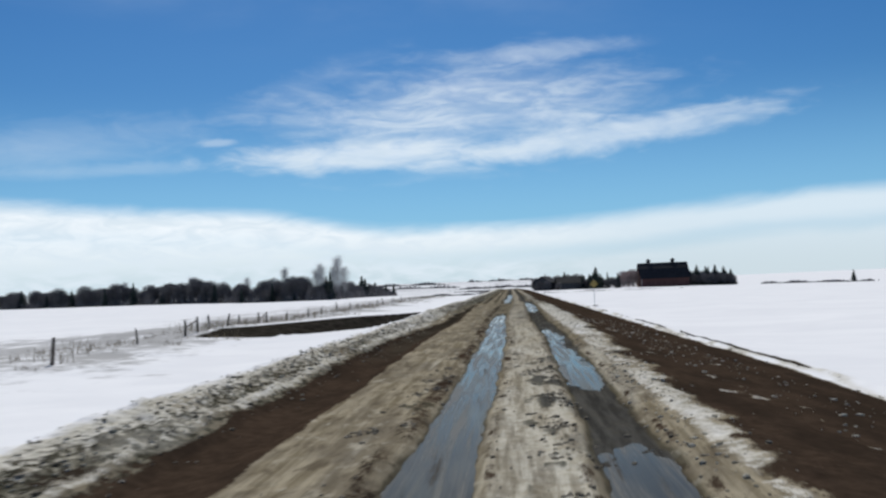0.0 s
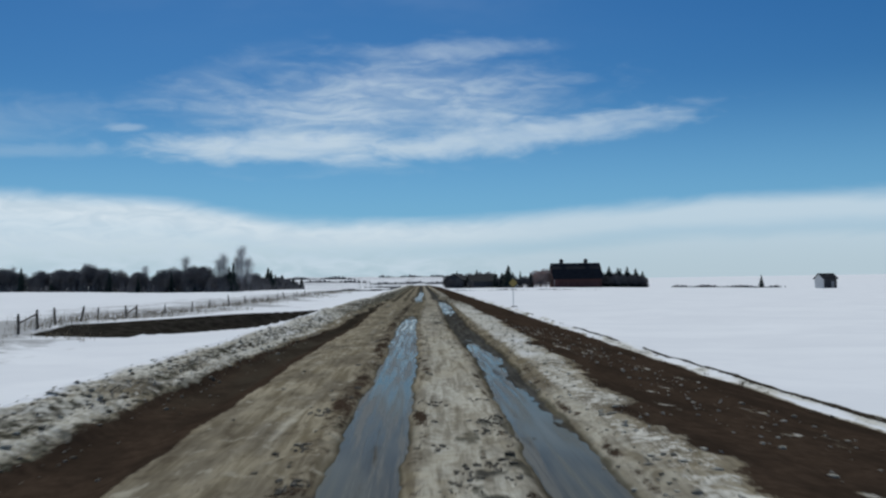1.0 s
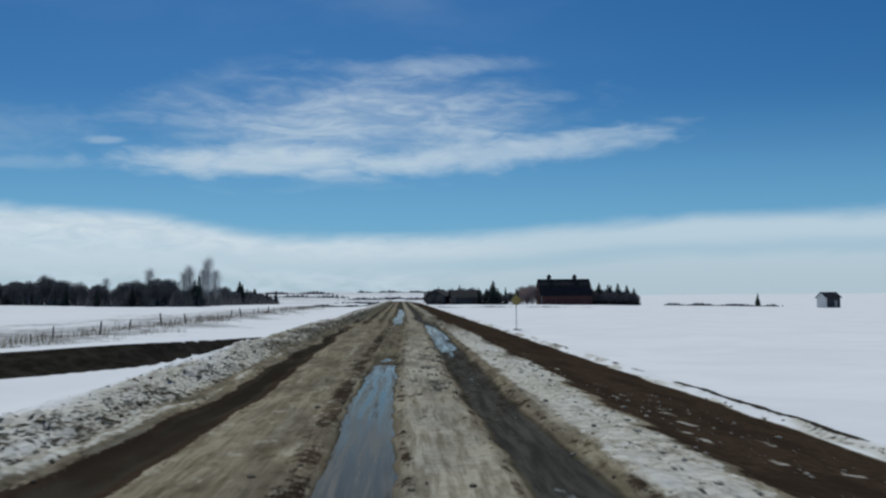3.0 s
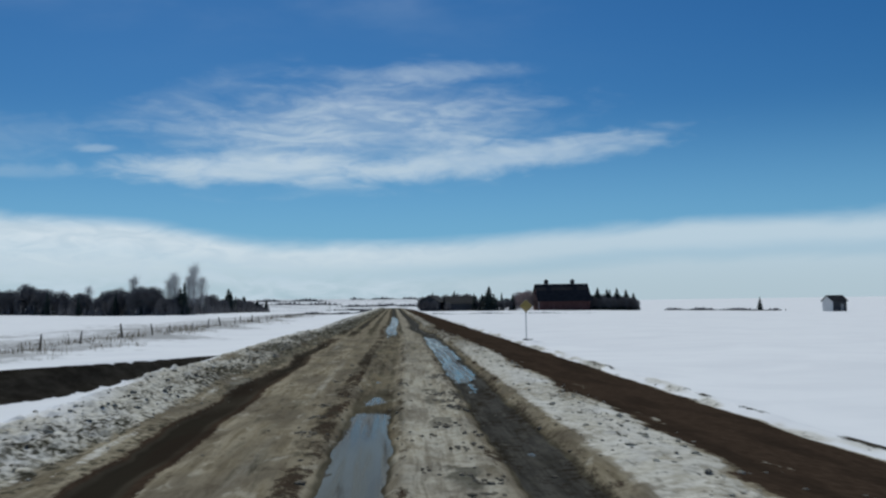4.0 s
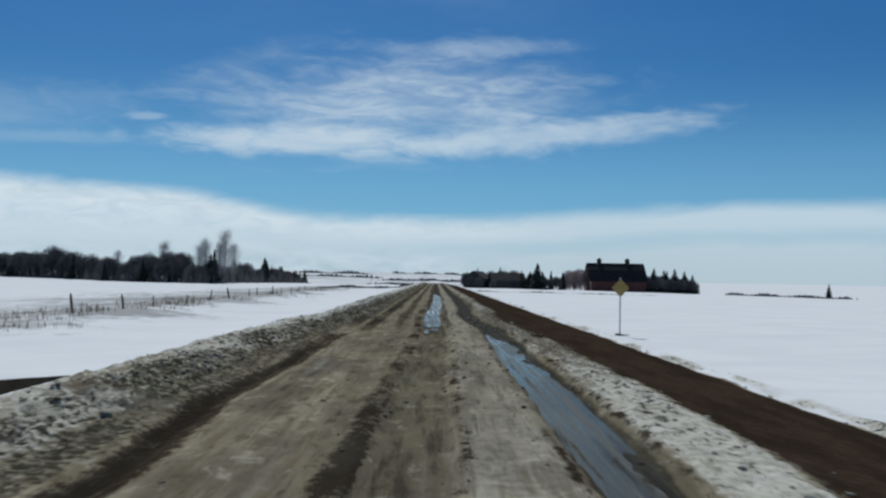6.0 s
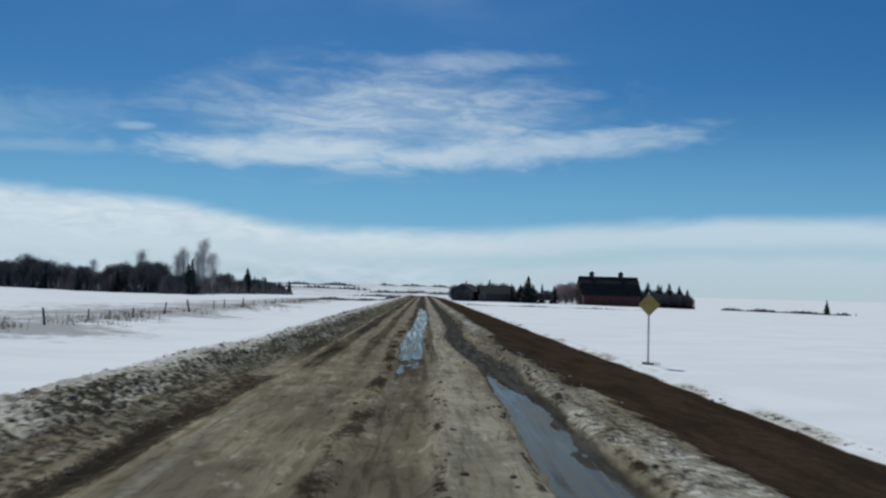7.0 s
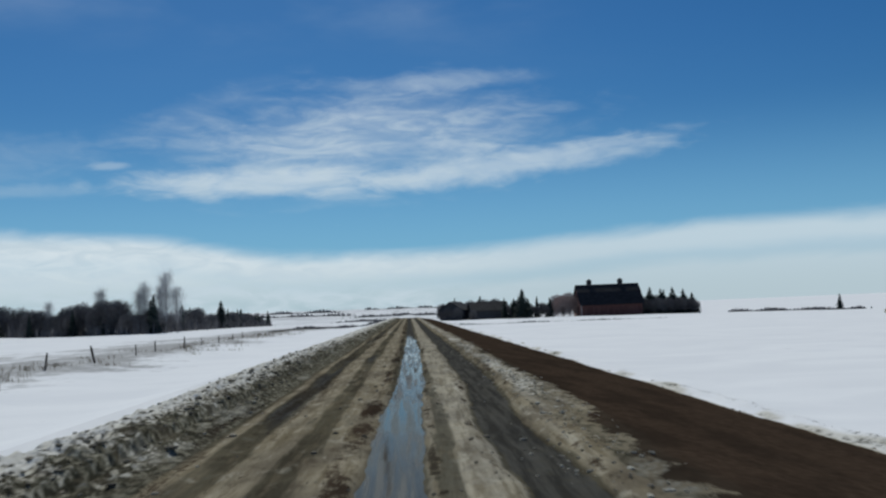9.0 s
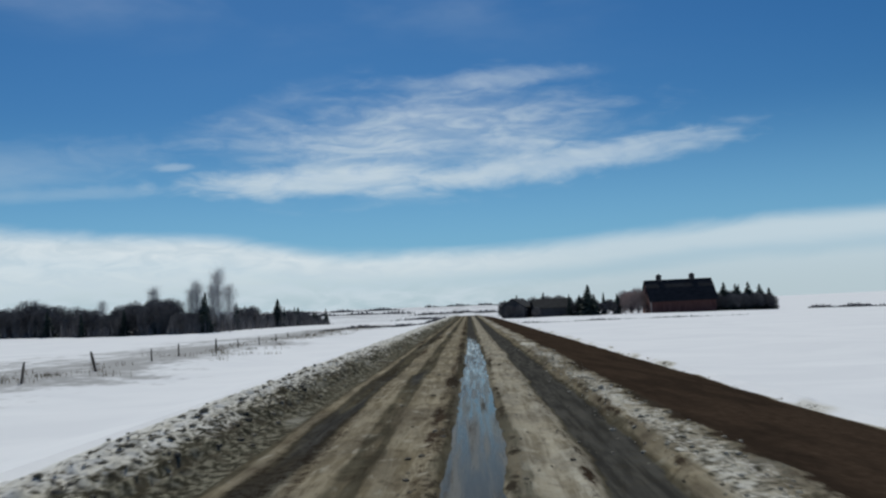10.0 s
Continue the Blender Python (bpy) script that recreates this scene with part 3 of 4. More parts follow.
    # thrown mud lying in cakes on the middle strip and beside the ruts
    cl, cr = along(y, RUT_L), along(y, RUT_R)
    cake = step(value_noise(x * 3.6, y * 1.5, 107, 4, 0.6), 0.10, 0.34) * step(x, cl + 0.62, cl + 0.85) * (1 - step(x, cr - 0.42, cr - 0.30))
    cake = np.maximum(cake, 0.9 * step(value_noise(x * 4.2, y * 1.9, 108, 4, 0.6), 0.20, 0.42) * step(x, cl - 1.05, cl - 0.75) * (1 - step(x, cl - 0.45, cl - 0.35)))
    cake = cake * ((1 - step(y, 16, 24)) + 0.7 * step(y, 40, 44) * (1 - step(y, 52, 58)))
    z = z + 0.022 * cake
    grime = 0.55 * grime
    dark = np.clip(np.maximum.reduce([gutter, shoulder * 1.0, rim, foot, spots, churn, grime]), 0, 1)
    crumbs = bank * (along(y, BANK_W) + 0.30 * value_noise(x * 1.6, y * 0.5, 87, 3) + 0.30 * step(-x, 4.3, 5.0))
    clean = np.maximum(1 - step(xb - 0.22 * step(y, 86, 96) + 0.42 * step(y, 32, 40) * (1 - step(y, 80, 90)), -4.75 + 1.1 * wob, -3.75 + 1.1 * wob), step(x, edge - 0.05, edge + 0.12))
    slush = ridge * (0.56 + 0.30 * value_noise(x * 1.2, y * 0.35, 88, 3)) * (1 - 0.8 * shoulder) * (1 - 0.22 * step(y, 60, 72) - 0.30 * step(y, 80, 86) * (1 - step(y, 94, 100)))
    mid = (1 - step(np.abs(x - 0.5 * (along(y, RUT_L) + along(y, RUT_R))), 0.28, 0.6)) * (0.47 + 0.28 * value_noise(x * 2, y * 0.4, 89, 3)) * (1 - step(y, 16, 34) * 0.35 - step(y, 55, 70) * 0.25)
    lone = (0.66 - 0.26 * step(y, 50, 64) - 0.28 * step(y, 74, 82)) * step(value_noise(x * 2.6, y * 1.6, 90, 4, 0.6), 0.22, 0.50) * slope * (1 - step(x, 3.4 + 1.2 * step(y, 16, 22) * (1 - step(y, 40, 48)), 5.2 + 0.9 * step(y, 16, 22) * (1 - step(y, 40, 48))))
    streaks = on_road * 0.55 * step(value_noise(x * 3.6, y * 0.10, 96, 3), 0.2, 0.6) * step(value_noise(x, y * 0.08, 97, 2), -0.3, 0.3)
    lip_l = np.exp(-((x - ga + 0.20) / 0.10) ** 2) * (0.62 + 0.6 * value_noise(y * 0.5, x * 2, 104, 3)).clip(0, 1) * (1 - step(y, 52, 64))
    z = z + 0.035 * lip_l
    dark = dark * (1 - 0.85 * lip_l)
    snow = np.clip(np.maximum.reduce([crumbs, clean, slush, lone, 0.72 * lip_l]), 0, 1)
    mid = np.maximum(mid * 1.5, streaks)
    # shade line along the snow lip, put into the dark and wet covers
    lip_shade = 0.95 * np.exp(-((x - 6.49 - 0.04 * value_noise(y, y * 0, 99, 2)) / 0.065) ** 2) * step(value_noise(y / 3, y * 0 + 7, 100, 3), -0.35, 0.1) * step(y, 6, 12) * (1 - 0.5 * step(y, 55, 75)) * (1 - step(y, 110, 130))
    dark = np.maximum(dark * (1 - clean ** 2) * (1 - 0.85 * lone), lip_shade)
    smear = on_road * along(y, MUDDY) * (0.62 + 0.55 * value_noise(x * 1.9, y * 0.10, 94, 3) + 0.25 * value_noise(x * 5, y * 0.5, 95, 2))
    # lines that many wheels have left: wet dark ones, and dry ones between them
    sway = 0.07 * value_noise(y / 6.0, y * 0 + 9, 105, 2) + 0.05 * value_noise(y * 0.9, x, 106, 2)
    late = step(y, 72, 90)
    olive = np.zeros_like(x)
    for c, half, strength in ((-2.75, 0.30, 0.72), (-2.14, 0.28, 0.92), (-1.27, 0.22, 0.88), (-0.36, 0.14, 0.75), (0.33, 0.15, 0.75)):
        olive = np.maximum(olive, strength * (1 - step(np.abs(x - c - sway), 0.55 * half, 1.15 * half)))
    olive = late * olive * (0.92 + 0.35 * value_noise(x * 3.4, y * 0.12, 103, 3))
    dry = np.maximum(np.exp(-((x + 1.67 - sway) / 0.20) ** 2), np.maximum(np.exp(-((x + 0.75 - sway) / 0.25) ** 2), np.exp(-((x - 0.75 - sway) / 0.30) ** 2)))
    smear = smear * (1 - 0.50 * late * dry)
    ditch = step(x, ga + 0.02, ga + 0.16) * (1 - step(x, gb - 0.35, gb)) * (1 - step(y, 70, 84))
    z = z - 0.055 * ditch
    soaked = ditch * (0.45 * step(y, 12, 28) + 0.55 * step(y, 26, 42)) * (0.85 + 0.3 * value_noise(x * 1.5, y * 0.35, 114, 3))
    drained = step(y, 47, 56) * (1 - step(y, 78, 88))
    smear = smear * (1 - 0.22 * drained)
    wet = np.clip(np.maximum.reduce([soaked, lip_shade, np.maximum(wl * (1 - 0.42 * drained), wr) * 0.95, 0.5 * third * (1 - late), smear, olive, 0.35 * bank, 0.92 * cake]), 0, 1)
    tuck = 0.10 * (1 - step(x, -6.2, -5.85)) + 0.10 * step(x, 6.75, 7.05)
    pale = np.clip(mid, 0, 1)
    out = along(y, SILT_OUT) + 0.20 * value_noise(y / 2.6, y * 0, 109, 3) + 0.16 * value_noise(x * 2.4, y * 1.3, 110, 3)
    silt = along(y, SILT) * step(xb, out, out + 1.05) * (1 - step(xb, -3.1, -2.75)) * (0.80 + 0.45 * value_noise(x * 1.7, y * 0.5, 113, 3))
    silt = np.maximum(silt, 0.38 * step(xb, out - 1.5, out + 0.2) * step(y, 76, 92) * (x < -2.6))
    silt = np.maximum(silt, ridge * (0.13 + 0.12 * step(y, 36, 46) + 0.15 * step(y, 58, 72)) * (1 + 0.5 * value_noise(x * 2, y * 0.6, 111, 2)))
    fringe = np.exp(-((x - edge - 0.22) / 0.20) ** 2) * 0.55 * step(value_noise(x * 1.5, y * 0.45, 112, 3), -0.15, 0.5)
    silt = np.clip(np.maximum(silt * (1 - 0.9 * lip_l), fringe), 0, 1)
    return z - tuck, (dark, snow, wet, pale), silt


def build_road_sheet():
    xs = np.concatenate([lines((-6.2, -5.2, 0.10), (-5.2, 3.4, 0.05), (3.4, 6.1, 0.08), (6.1, 7.1, 0.07))])
    ys = np.concatenate([lines((-14, 3, 0.5), (3, 118, 0.075)), growing(118, 620, 0.08, 1.012)])
    gx, gy = np.meshgrid(xs, ys)
    z, cover, silt = road_surface(gx, gy)
    ob = new("road", grid_mesh("road", xs, ys, z, M_ROAD, cover, silt))
    tagged(ob, "rutted gravel road of brown mud and melting slush", "road", kind="structure")


build_road_sheet()


def build_pools():
    for table, pool, seed, label in ((RUT_L, POOL_L, 21, "shallow grey-blue meltwater standing in a wheel rut"), (RUT_R, POOL_R, 31, "silty meltwater standing in a wheel rut")):
        ys = lines((1, 168, 0.35))
        c = along(ys, table)
        offs = np.linspace(-0.46, 0.46, 5)
        gx = c[:, None] + offs[None, :]
        gy = np.repeat(ys[:, None], 5, 1)
        level = -DEEP + along(ys, pool) + 0.006 * value_noise(ys / 4.0, ys * 0, seed + 9, 2)
        if table is RUT_R:
            level = level - 0.035 * np.exp(-((ys - 12.0) / 2.6) ** 2)
        z = np.repeat(level[:, None], 5, 1)
        n = len(ys)
        verts = np.stack([gx, gy, z], -1).reshape(-1, 3)
        faces = [(i * 5 + j, i * 5 + j + 1, i * 5 + j + 6, i * 5 + j + 5) for i in range(n - 1) for j in range(4)]
        ob = new("water", mesh_of("water", verts, faces, M_WATER, True))
        tagged(ob, label, "puddle", kind="structure")


build_pools()


def surface_z(x, y):
    z = road_surface(np.array([x]), np.array([y]))[0]
    return float(z[0])


def land_z(x, y):
    return float(land(np.array([float(x)]), np.array([float(y)]))[0])


# ---- road sign ----
def diamond(side, depth, corner, mat, name):
    """A square plate on its point with rounded corners, facing -y."""
    h, pts = side / 2, []
    for k in range(4):
        cx, cz = ((1, 1), (-1, 1), (-1, -1), (1, -1))[k]
        for s in range(5):
            a = radians(90 * k + 22.5 * s)
            pts.append(((h - corner) * cx + corner * math.cos(a), (h - corner) * cz + corner * math.sin(a)))
    c = math.cos(radians(45))
    pts = [((x - z) * c, (x + z) * c) for x, z in pts]
    n = len(pts)
    verts = [(x, -depth / 2, z) for x, z in pts] + [(x, depth / 2, z) for x, z in pts]
    faces = [tuple(range(n - 1, -1, -1))[::-1], tuple(range(n, 2 * n))[::-1]] + [(i, i + n, (i + 1) % n + n, (i + 1) % n) for i in range(n)]
    return mesh_of(name, verts, faces, mat)


def build_sign():
    x, y = 8.66, 99.0
    base = land_z(x, y) - 0.02
    sign = tagged(new("road_sign"), "yellow diamond warning sign on a grey steel post in snow", "road sign")
    sign.matrix_basis = pose(x, y, base, 0, 0, 4)
    bm = bmesh.new()
    box(0.065, 0.006, 2.75, (0, 0.012, 1.375), 0.0015, bm)
    box(0.006, 0.035, 2.75, (-0.030, 0.030, 1.375), 0.0015, bm)
    box(0.006, 0.035, 2.75, (0.030, 0.030, 1.375), 0.0015, bm)
    part("post", bm_mesh("post", bm, M_STEEL), sign, "galvanised channel post")
    panel = part("panel", diamond(0.61, 0.004, 0.04, M_YELLOW, "panel"), sign, "yellow sheet metal diamond", pose(0, 0, 2.27))
    bm = bmesh.new()
    bm.from_mesh(diamond(0.585, 0.002, 0.035, M_BLACK, "border"))
    rest = [f for f in bm.faces if f.normal.y >= -0.5]
    bmesh.ops.delete(bm, geom=rest, context="FACES_ONLY")
    bmesh.ops.inset_region(bm, faces=[f for f in bm.faces], thickness=0.016)
    bmesh.ops.delete(bm, geom=[f for f in bm.faces if len(f.verts) > 4], context="FACES_ONLY")
    part("border", bm_mesh("border", bm, M_BLACK), panel, "black painted border", pose(0, -0.0035, 0))
    for dz in (-0.22, 0.22):
        bm = bmesh.new()
        bmesh.ops.create_cone(bm, segments=8, radius1=0.012, radius2=0.009, depth=0.012, cap_ends=True)
        part("bolt", bm_mesh("bolt", bm, M_STEEL), sign, "", pose(0, -0.009, 2.27 + dz, 90))


build_sign()


# ---- fence ----
def post_mesh(h, r, seed):
    rng = random.Random(seed)
    verts, faces, n, rings = [], [], 9, 7
    for k in range(rings):
        t = k / (rings - 1)
        rr = r * (1.08 - 0.22 * t) * (0.75 if k == rings - 1 else 1)
        for i in range(n):
            a = 2 * math.pi * i / n
            q = rr * (1 + 0.10 * rng.uniform(-1, 1))
            verts.append((q * math.cos(a) + 0.02 * math.sin(3 * t + seed), q * math.sin(a), -0.3 + t * (h + 0.3) + (0.02 * rng.uniform(-1, 1) if k == rings - 1 else 0)))
    for k in range(rings - 1):
        for i in range(n):
            a, b = k * n + i, k * n + (i + 1) % n
            faces.append((a, b, b + n, a + n))
    faces.append(tuple(range((rings - 1) * n, rings * n)))
    return mesh_of("post", verts, faces, M_POST, True)


def build_fence():
    fence = tagged(new("fence"), "old wooden fence posts along the snowy field edge", "fence")
    rng = random.Random(4)
    shapes = [post_mesh(h, r, i) for i, (h, r) in enumerate(((0.95, 0.065), (0.85, 0.055), (1.0, 0.075), (0.75, 0.05)))]
    stout = post_mesh(0.92, 0.075, 9)
    places = [(34, 1.0), (46.5, 1.05), (58.2, 0.85), (61.3, 0.85), (64.4, 0.85)]
    places += [(80 + 7.4 * k + rng.uniform(-0.8, 0.8), rng.uniform(0.8, 1.05)) for k in range(16)]
    for y, s in places:
        x = -18.4 + rng.uniform(-0.25, 0.25) + (1.6 if y < 40 else 0)
        m = pose(x, y, land_z(x, y), rng.uniform(-7, 7), rng.uniform(-9, 9), rng.uniform(0, 360)) @ Matrix.Diagonal((s, s, s, 1))
        part("post", rng.choice(shapes), fence, "", m)
    for y in (53.4, 55.6, 69.4, 71.6):
        part("post", stout, fence, "stout gate post", pose(-18.3, y, land_z(-18.3, y), rng.uniform(-2, 2), rng.uniform(-3, 3), rng.uniform(0, 360)))
    for y in (54.5, 70.5):
        part("brace", bm_mesh("brace", box(0.07, 2.15, 0.07, (0, 0, 0), 0.02), M_POST), fence, "rail between two gate posts", pose(-18.3, y, land_z(-18.3, y) + 0.60, 10))


build_fence()


# ---- dry grass and weeds ----
def blades(name, spots, label, category, mat, height, spread, count, seed):
    rng = random.Random(seed)
    verts, faces = [], []
    for x, y, z, s in spots:
        for _ in range(count):
            bx, by = x + rng.gauss(0, spread * s), y + rng.gauss(0, spread * s)
            h, a, lean = height * s * rng.uniform(0.5, 1.15), rng.uniform(0, 6.283), rng.uniform(0.05, 0.55)
            w, dx, dy = 0.010 + 0.008 * rng.random(), math.cos(a), math.sin(a)
            k = len(verts)
            tip = (bx + dx * lean * h, by + dy * lean * h, z + h)
            mid = (bx + dx * lean * h * 0.35, by + dy * lean * h * 0.35, z + h * 0.6)
            verts += [(bx - w * dy, by + w * dx, z - 0.06), (bx + w * dy, by - w * dx, z - 0.06), (mid[0] + w * dy * 0.8, mid[1] - w * dx * 0.8, mid[2]), (mid[0] - w * dy * 0.8, mid[1] + w * dx * 0.8, mid[2]), tip]
            faces += [(k, k + 1, k + 2, k + 3), (k + 3, k + 2, k + 4)]
    tagged(new(name, mesh_of(name, verts, faces, mat)), label, category, kind="stuff")


def build_grass():
    rng = random.Random(8)
    spots = []
    for _ in range(400):
        y = rng.uniform(20, 250)
        x = -18.6 + rng.gauss(0, 1.7) + 0.6 * math.sin(y * 0.13)
        clump = 0.5 + 0.5 * math.sin(y * 0.45) * math.sin(y * 0.171 + 1)
        if rng.random() < 0.25 + 0.75 * clump:
            spots.append((x, y, land_z(x, y), rng.uniform(0.6, 1.35)))
    for y0 in (57.5, 60.2, 63.5, 66.0, 73.5, 77.0, 84.0, 96.0, 104.0, 119.0, 126.0):
        for _ in range(4):
            x, y = -18.6 + rng.gauss(0, 0.5), y0 + rng.gauss(0, 0.6)
            spots.append((x, y, land_z(x, y), rng.uniform(1.6, 2.6)))
    blades("dry_grass", spots, "dry straw-coloured grass standing out of the snow by the fence", "grass", M_STRAW, 0.26, 0.42, 16, 15)
    spots = []
    for _ in range(90):
        y, x = rng.uniform(8, 140), rng.uniform(6.0, 6.4)
        spots.append((x, y, surface_z(x, y), rng.uniform(0.2, 0.5)))
    foot = [(8.66 + rng.gauss(0, 0.10), 98.95 + rng.gauss(0, 0.10), land_z(8.66, 98.95), rng.uniform(0.7, 1.2)) for _ in range(7)]
    blades("weed_tuft", foot, "dark dead weeds round the foot of the sign post", "grass", M_BARK, 0.12, 0.07, 12, 17)
    blades("verge_grass", spots, "sparse dead grass on the brown road verge", "grass", M_STRAW, 0.10, 0.10, 6, 16)


build_grass()


def brush(name, label, points, height, width, count, seed, mat=None):
    """Low scrub along a line of places."""
    rng = random.Random(seed)
    verts, faces = [], []
    n = len(points) - 1
    for _ in range(count):
        t = rng.random() * n
        k = min(int(t), n - 1)
        (x0, y0), (x1, y1) = points[k], points[k + 1]
        f = t - k
        x, y = x0 + (x1 - x0) * f + rng.gauss(0, width), y0 + (y1 - y0) * f + rng.gauss(0, width)
        z, h = land_z(x, y), height * rng.uniform(0.35, 1.0) * (0.7 + 0.5 * math.sin(t * 9 + seed))
        a, w = rng.uniform(0, 6.283), height * rng.uniform(0.25, 0.6)
        dx, dy, i = math.cos(a), math.sin(a), len(verts)
        verts += [(x - w * dy, y + w * dx, z - 0.1), (x + w * dy, y - w * dx, z - 0.1), (x + 0.3 * w * dx, y + 0.3 * w * dy, z + h)]
        faces.append((i, i + 1, i + 2))
    tagged(new(name, mesh_of(name, verts, faces, mat or M_TWIG)), label, "brush", kind="stuff")


brush("brush_strip", "low dark brush along the edge of the farm field", [(8, 248), (25, 247), (44, 250)], 0.30, 0.6, 800, 1)
brush("brush_strip", "low dark brush on a field bank by a lone spruce", [(90, 344), (106, 346), (127, 348)], 1.1, 1.2, 1000, 2)
brush("brush_strip", "low dark brush along a snowy field track", [(-22, 238), (-14, 262), (-7, 292)], 0.55, 0.6, 900, 3)
for k, (x0, x1, y, hh) in enumerate(((-260, -90, 1500, 5.0), (-60, 30, 1150, 3.5), (-420, -150, 2300, 8.0), (-900, -500, 1900, 7.0), (-120, 120, 2900, 8.0), (-40, -16, 700, 1.6))):
    brush("far_woods", "distant strip of bare trees on the plain", [(x0, y), (0.5 * (x0 + x1), y + 30), (x1, y - 20)], hh, 6.0, 420, 10 + k)


# ---- clods of ice and mud ----
def lump_verts(rng, subdiv=1):
    bm = bmesh.new()
    bmesh.ops.create_icosphere(bm, subdivisions=subdiv, radius=1.0)
    off = Vector((rng.uniform(0, 90), rng.uniform(0, 90), rng.uniform(0, 90)))
    for v in bm.verts:
        d = v.co.normalized()
        q = 1 + 0.42 * noise.noise(d * 1.3 + off) + 0.22 * noise.noise(d * 3.1 + off)
        v.co = Vector((d.x * q * 1.15, d.y * q * 0.95, d.z * q * 0.72))
    verts = [tuple(v.co) for v in bm.verts]
    faces = [tuple(v.index for v in f.verts) for f in bm.faces]
    bm.free()
    return verts, faces


def place_lumps(name, shapes, spots, mat, label, category):
    """Many small lumps, joined."""
    rng = random.Random(77)
    verts, faces, k = [], [], 0
    arr = [(np.array(v), f) for v, f in shapes]
    for x, y, z, s in spots:
        v, f = rng.choice(arr)
        a = rng.uniform(0, 6.283)
        c, sn, long = s * math.cos(a), s * math.sin(a), rng.uniform(0.75, 1.4)
        px, py = v[:, 0] * long, v[:, 1]
        verts.append(np.stack([x + px * c - py * sn, y + px * sn + py * c, z + s * rng.uniform(0.6, 1.05) * v[:, 2]], 1))
        faces += [tuple(i + k for i in q) for q in f]
        k += len(v)
    verts = np.concatenate(verts).tolist()
    tagged(new(name, mesh_of(name, verts, faces, mat)), label, category, kind="stuff")


def build_clods():
    rng = random.Random(21)
    shapes = [lump_verts(rng, 1) for _ in range(7)]
    fine_shapes = [lump_verts(rng, 2) for _ in range(6)]

    def spread(n, y0, y1, pick_x, size):
        ys = [y0 + (y1 - y0) * rng.random() for _ in range(n)]
        xs = [pick_x(y) for y in ys]
        zs = road_surface(np.array(xs), np.array(ys))[0]
        return [(x, y, float(z) + 0.10 * s, s) for x, y, z in zip(xs, ys, zs) for s in (size(),)]

    bank_x = lambda y: rng.gauss(-4.05 + float(inward(y)), 0.34)
    tiny = lambda: min(0.042, 0.007 + rng.expovariate(105))
    small = lambda: min(0.042, 0.006 + rng.expovariate(100))
    place_lumps("bank_crumbs", shapes, spread(3000, 4, 86, bank_x, small) + spread(450, 86, 135, bank_x, small), M_CLOD, "dirty icy crumbs and gravel on the ploughed snow bank", "snow clods")
    place_lumps("bank_mud", shapes, spread(900, 4, 36, lambda y: rng.gauss(-3.85, 0.42), tiny) + spread(450, 36, 66, lambda y: rng.gauss(-3.75, 0.36), small) + spread(1300, 66, 135, lambda y: rng.gauss(-3.75, 0.42), small)
                + spread(1100, 86, 132, lambda y: rng.gauss(-4.1 + float(inward(y)), 0.34), lambda: min(0.06, 0.010 + rng.expovariate(65))), M_MUD, "dark mud crumbs on the ploughed snow bank", "mud clods")
    place_lumps("slush_crumbs", shapes, spread(2600, 4, 130, lambda y: rng.gauss(-0.40 + float(along(y, SHOULDER)), 0.26), small), M_CLOD, "grey slush crumbs along the road edge", "snow clods")
    place_lumps("soil_crumbs", shapes, spread(420, 5, 45, lambda y: rng.uniform(3.3, 5.2), small), M_CLOD, "pale crumbs of old snow on the bare soil", "snow clods")
    place_lumps("road_crumbs", shapes, spread(1500, 4, 120, lambda y: rng.choice((rng.gauss(float(along(y, RUT_L)) - 0.55, 0.22), rng.gauss(float(along(y, RUT_L)) + 0.5, 0.12), rng.gauss(float(along(y, RUT_R)) - 0.48, 0.13), rng.gauss(float(along(y, RUT_R)) + 0.5, 0.12), rng.uniform(-2.2, 2.2))), tiny), M_MUD, "crumbs of mud thrown out of the ruts", "mud clods")
    # cakes of mud on the middle strip and left of the left rut
    heap = []
    for _ in range(80):
        y0 = rng.choice((rng.uniform(4, 22), rng.uniform(4, 22), rng.uniform(42, 56)))
        cl, cr = float(along(y0, RUT_L)), float(along(y0, RUT_R))
        x0 = rng.choice((rng.uniform(cr - 0.75, cr - 0.42), rng.uniform(cr - 0.75, cr - 0.42), rng.uniform(cl + 0.45, cr - 0.5), rng.uniform(cl - 1.05, cl - 0.5)))
        heap += spread(rng.randint(6, 16), y0 - 0.22, y0 + 0.22, lambda y: rng.gauss(x0, 0.075), lambda: rng.uniform(0.012, 0.034))
    place_lumps("mud_cakes", shapes, heap, M_MUD, "dark cakes of thrown mud on the slushy middle strip", "mud clods")
    # the big single clods
    me_ice = [mesh_of("snow_clod", v, f, M_CLOD, True) for v, f in fine_shapes]
    me_mud = [mesh_of("mud_clod", v, f, M_MUD, True) for v, f in fine_shapes]
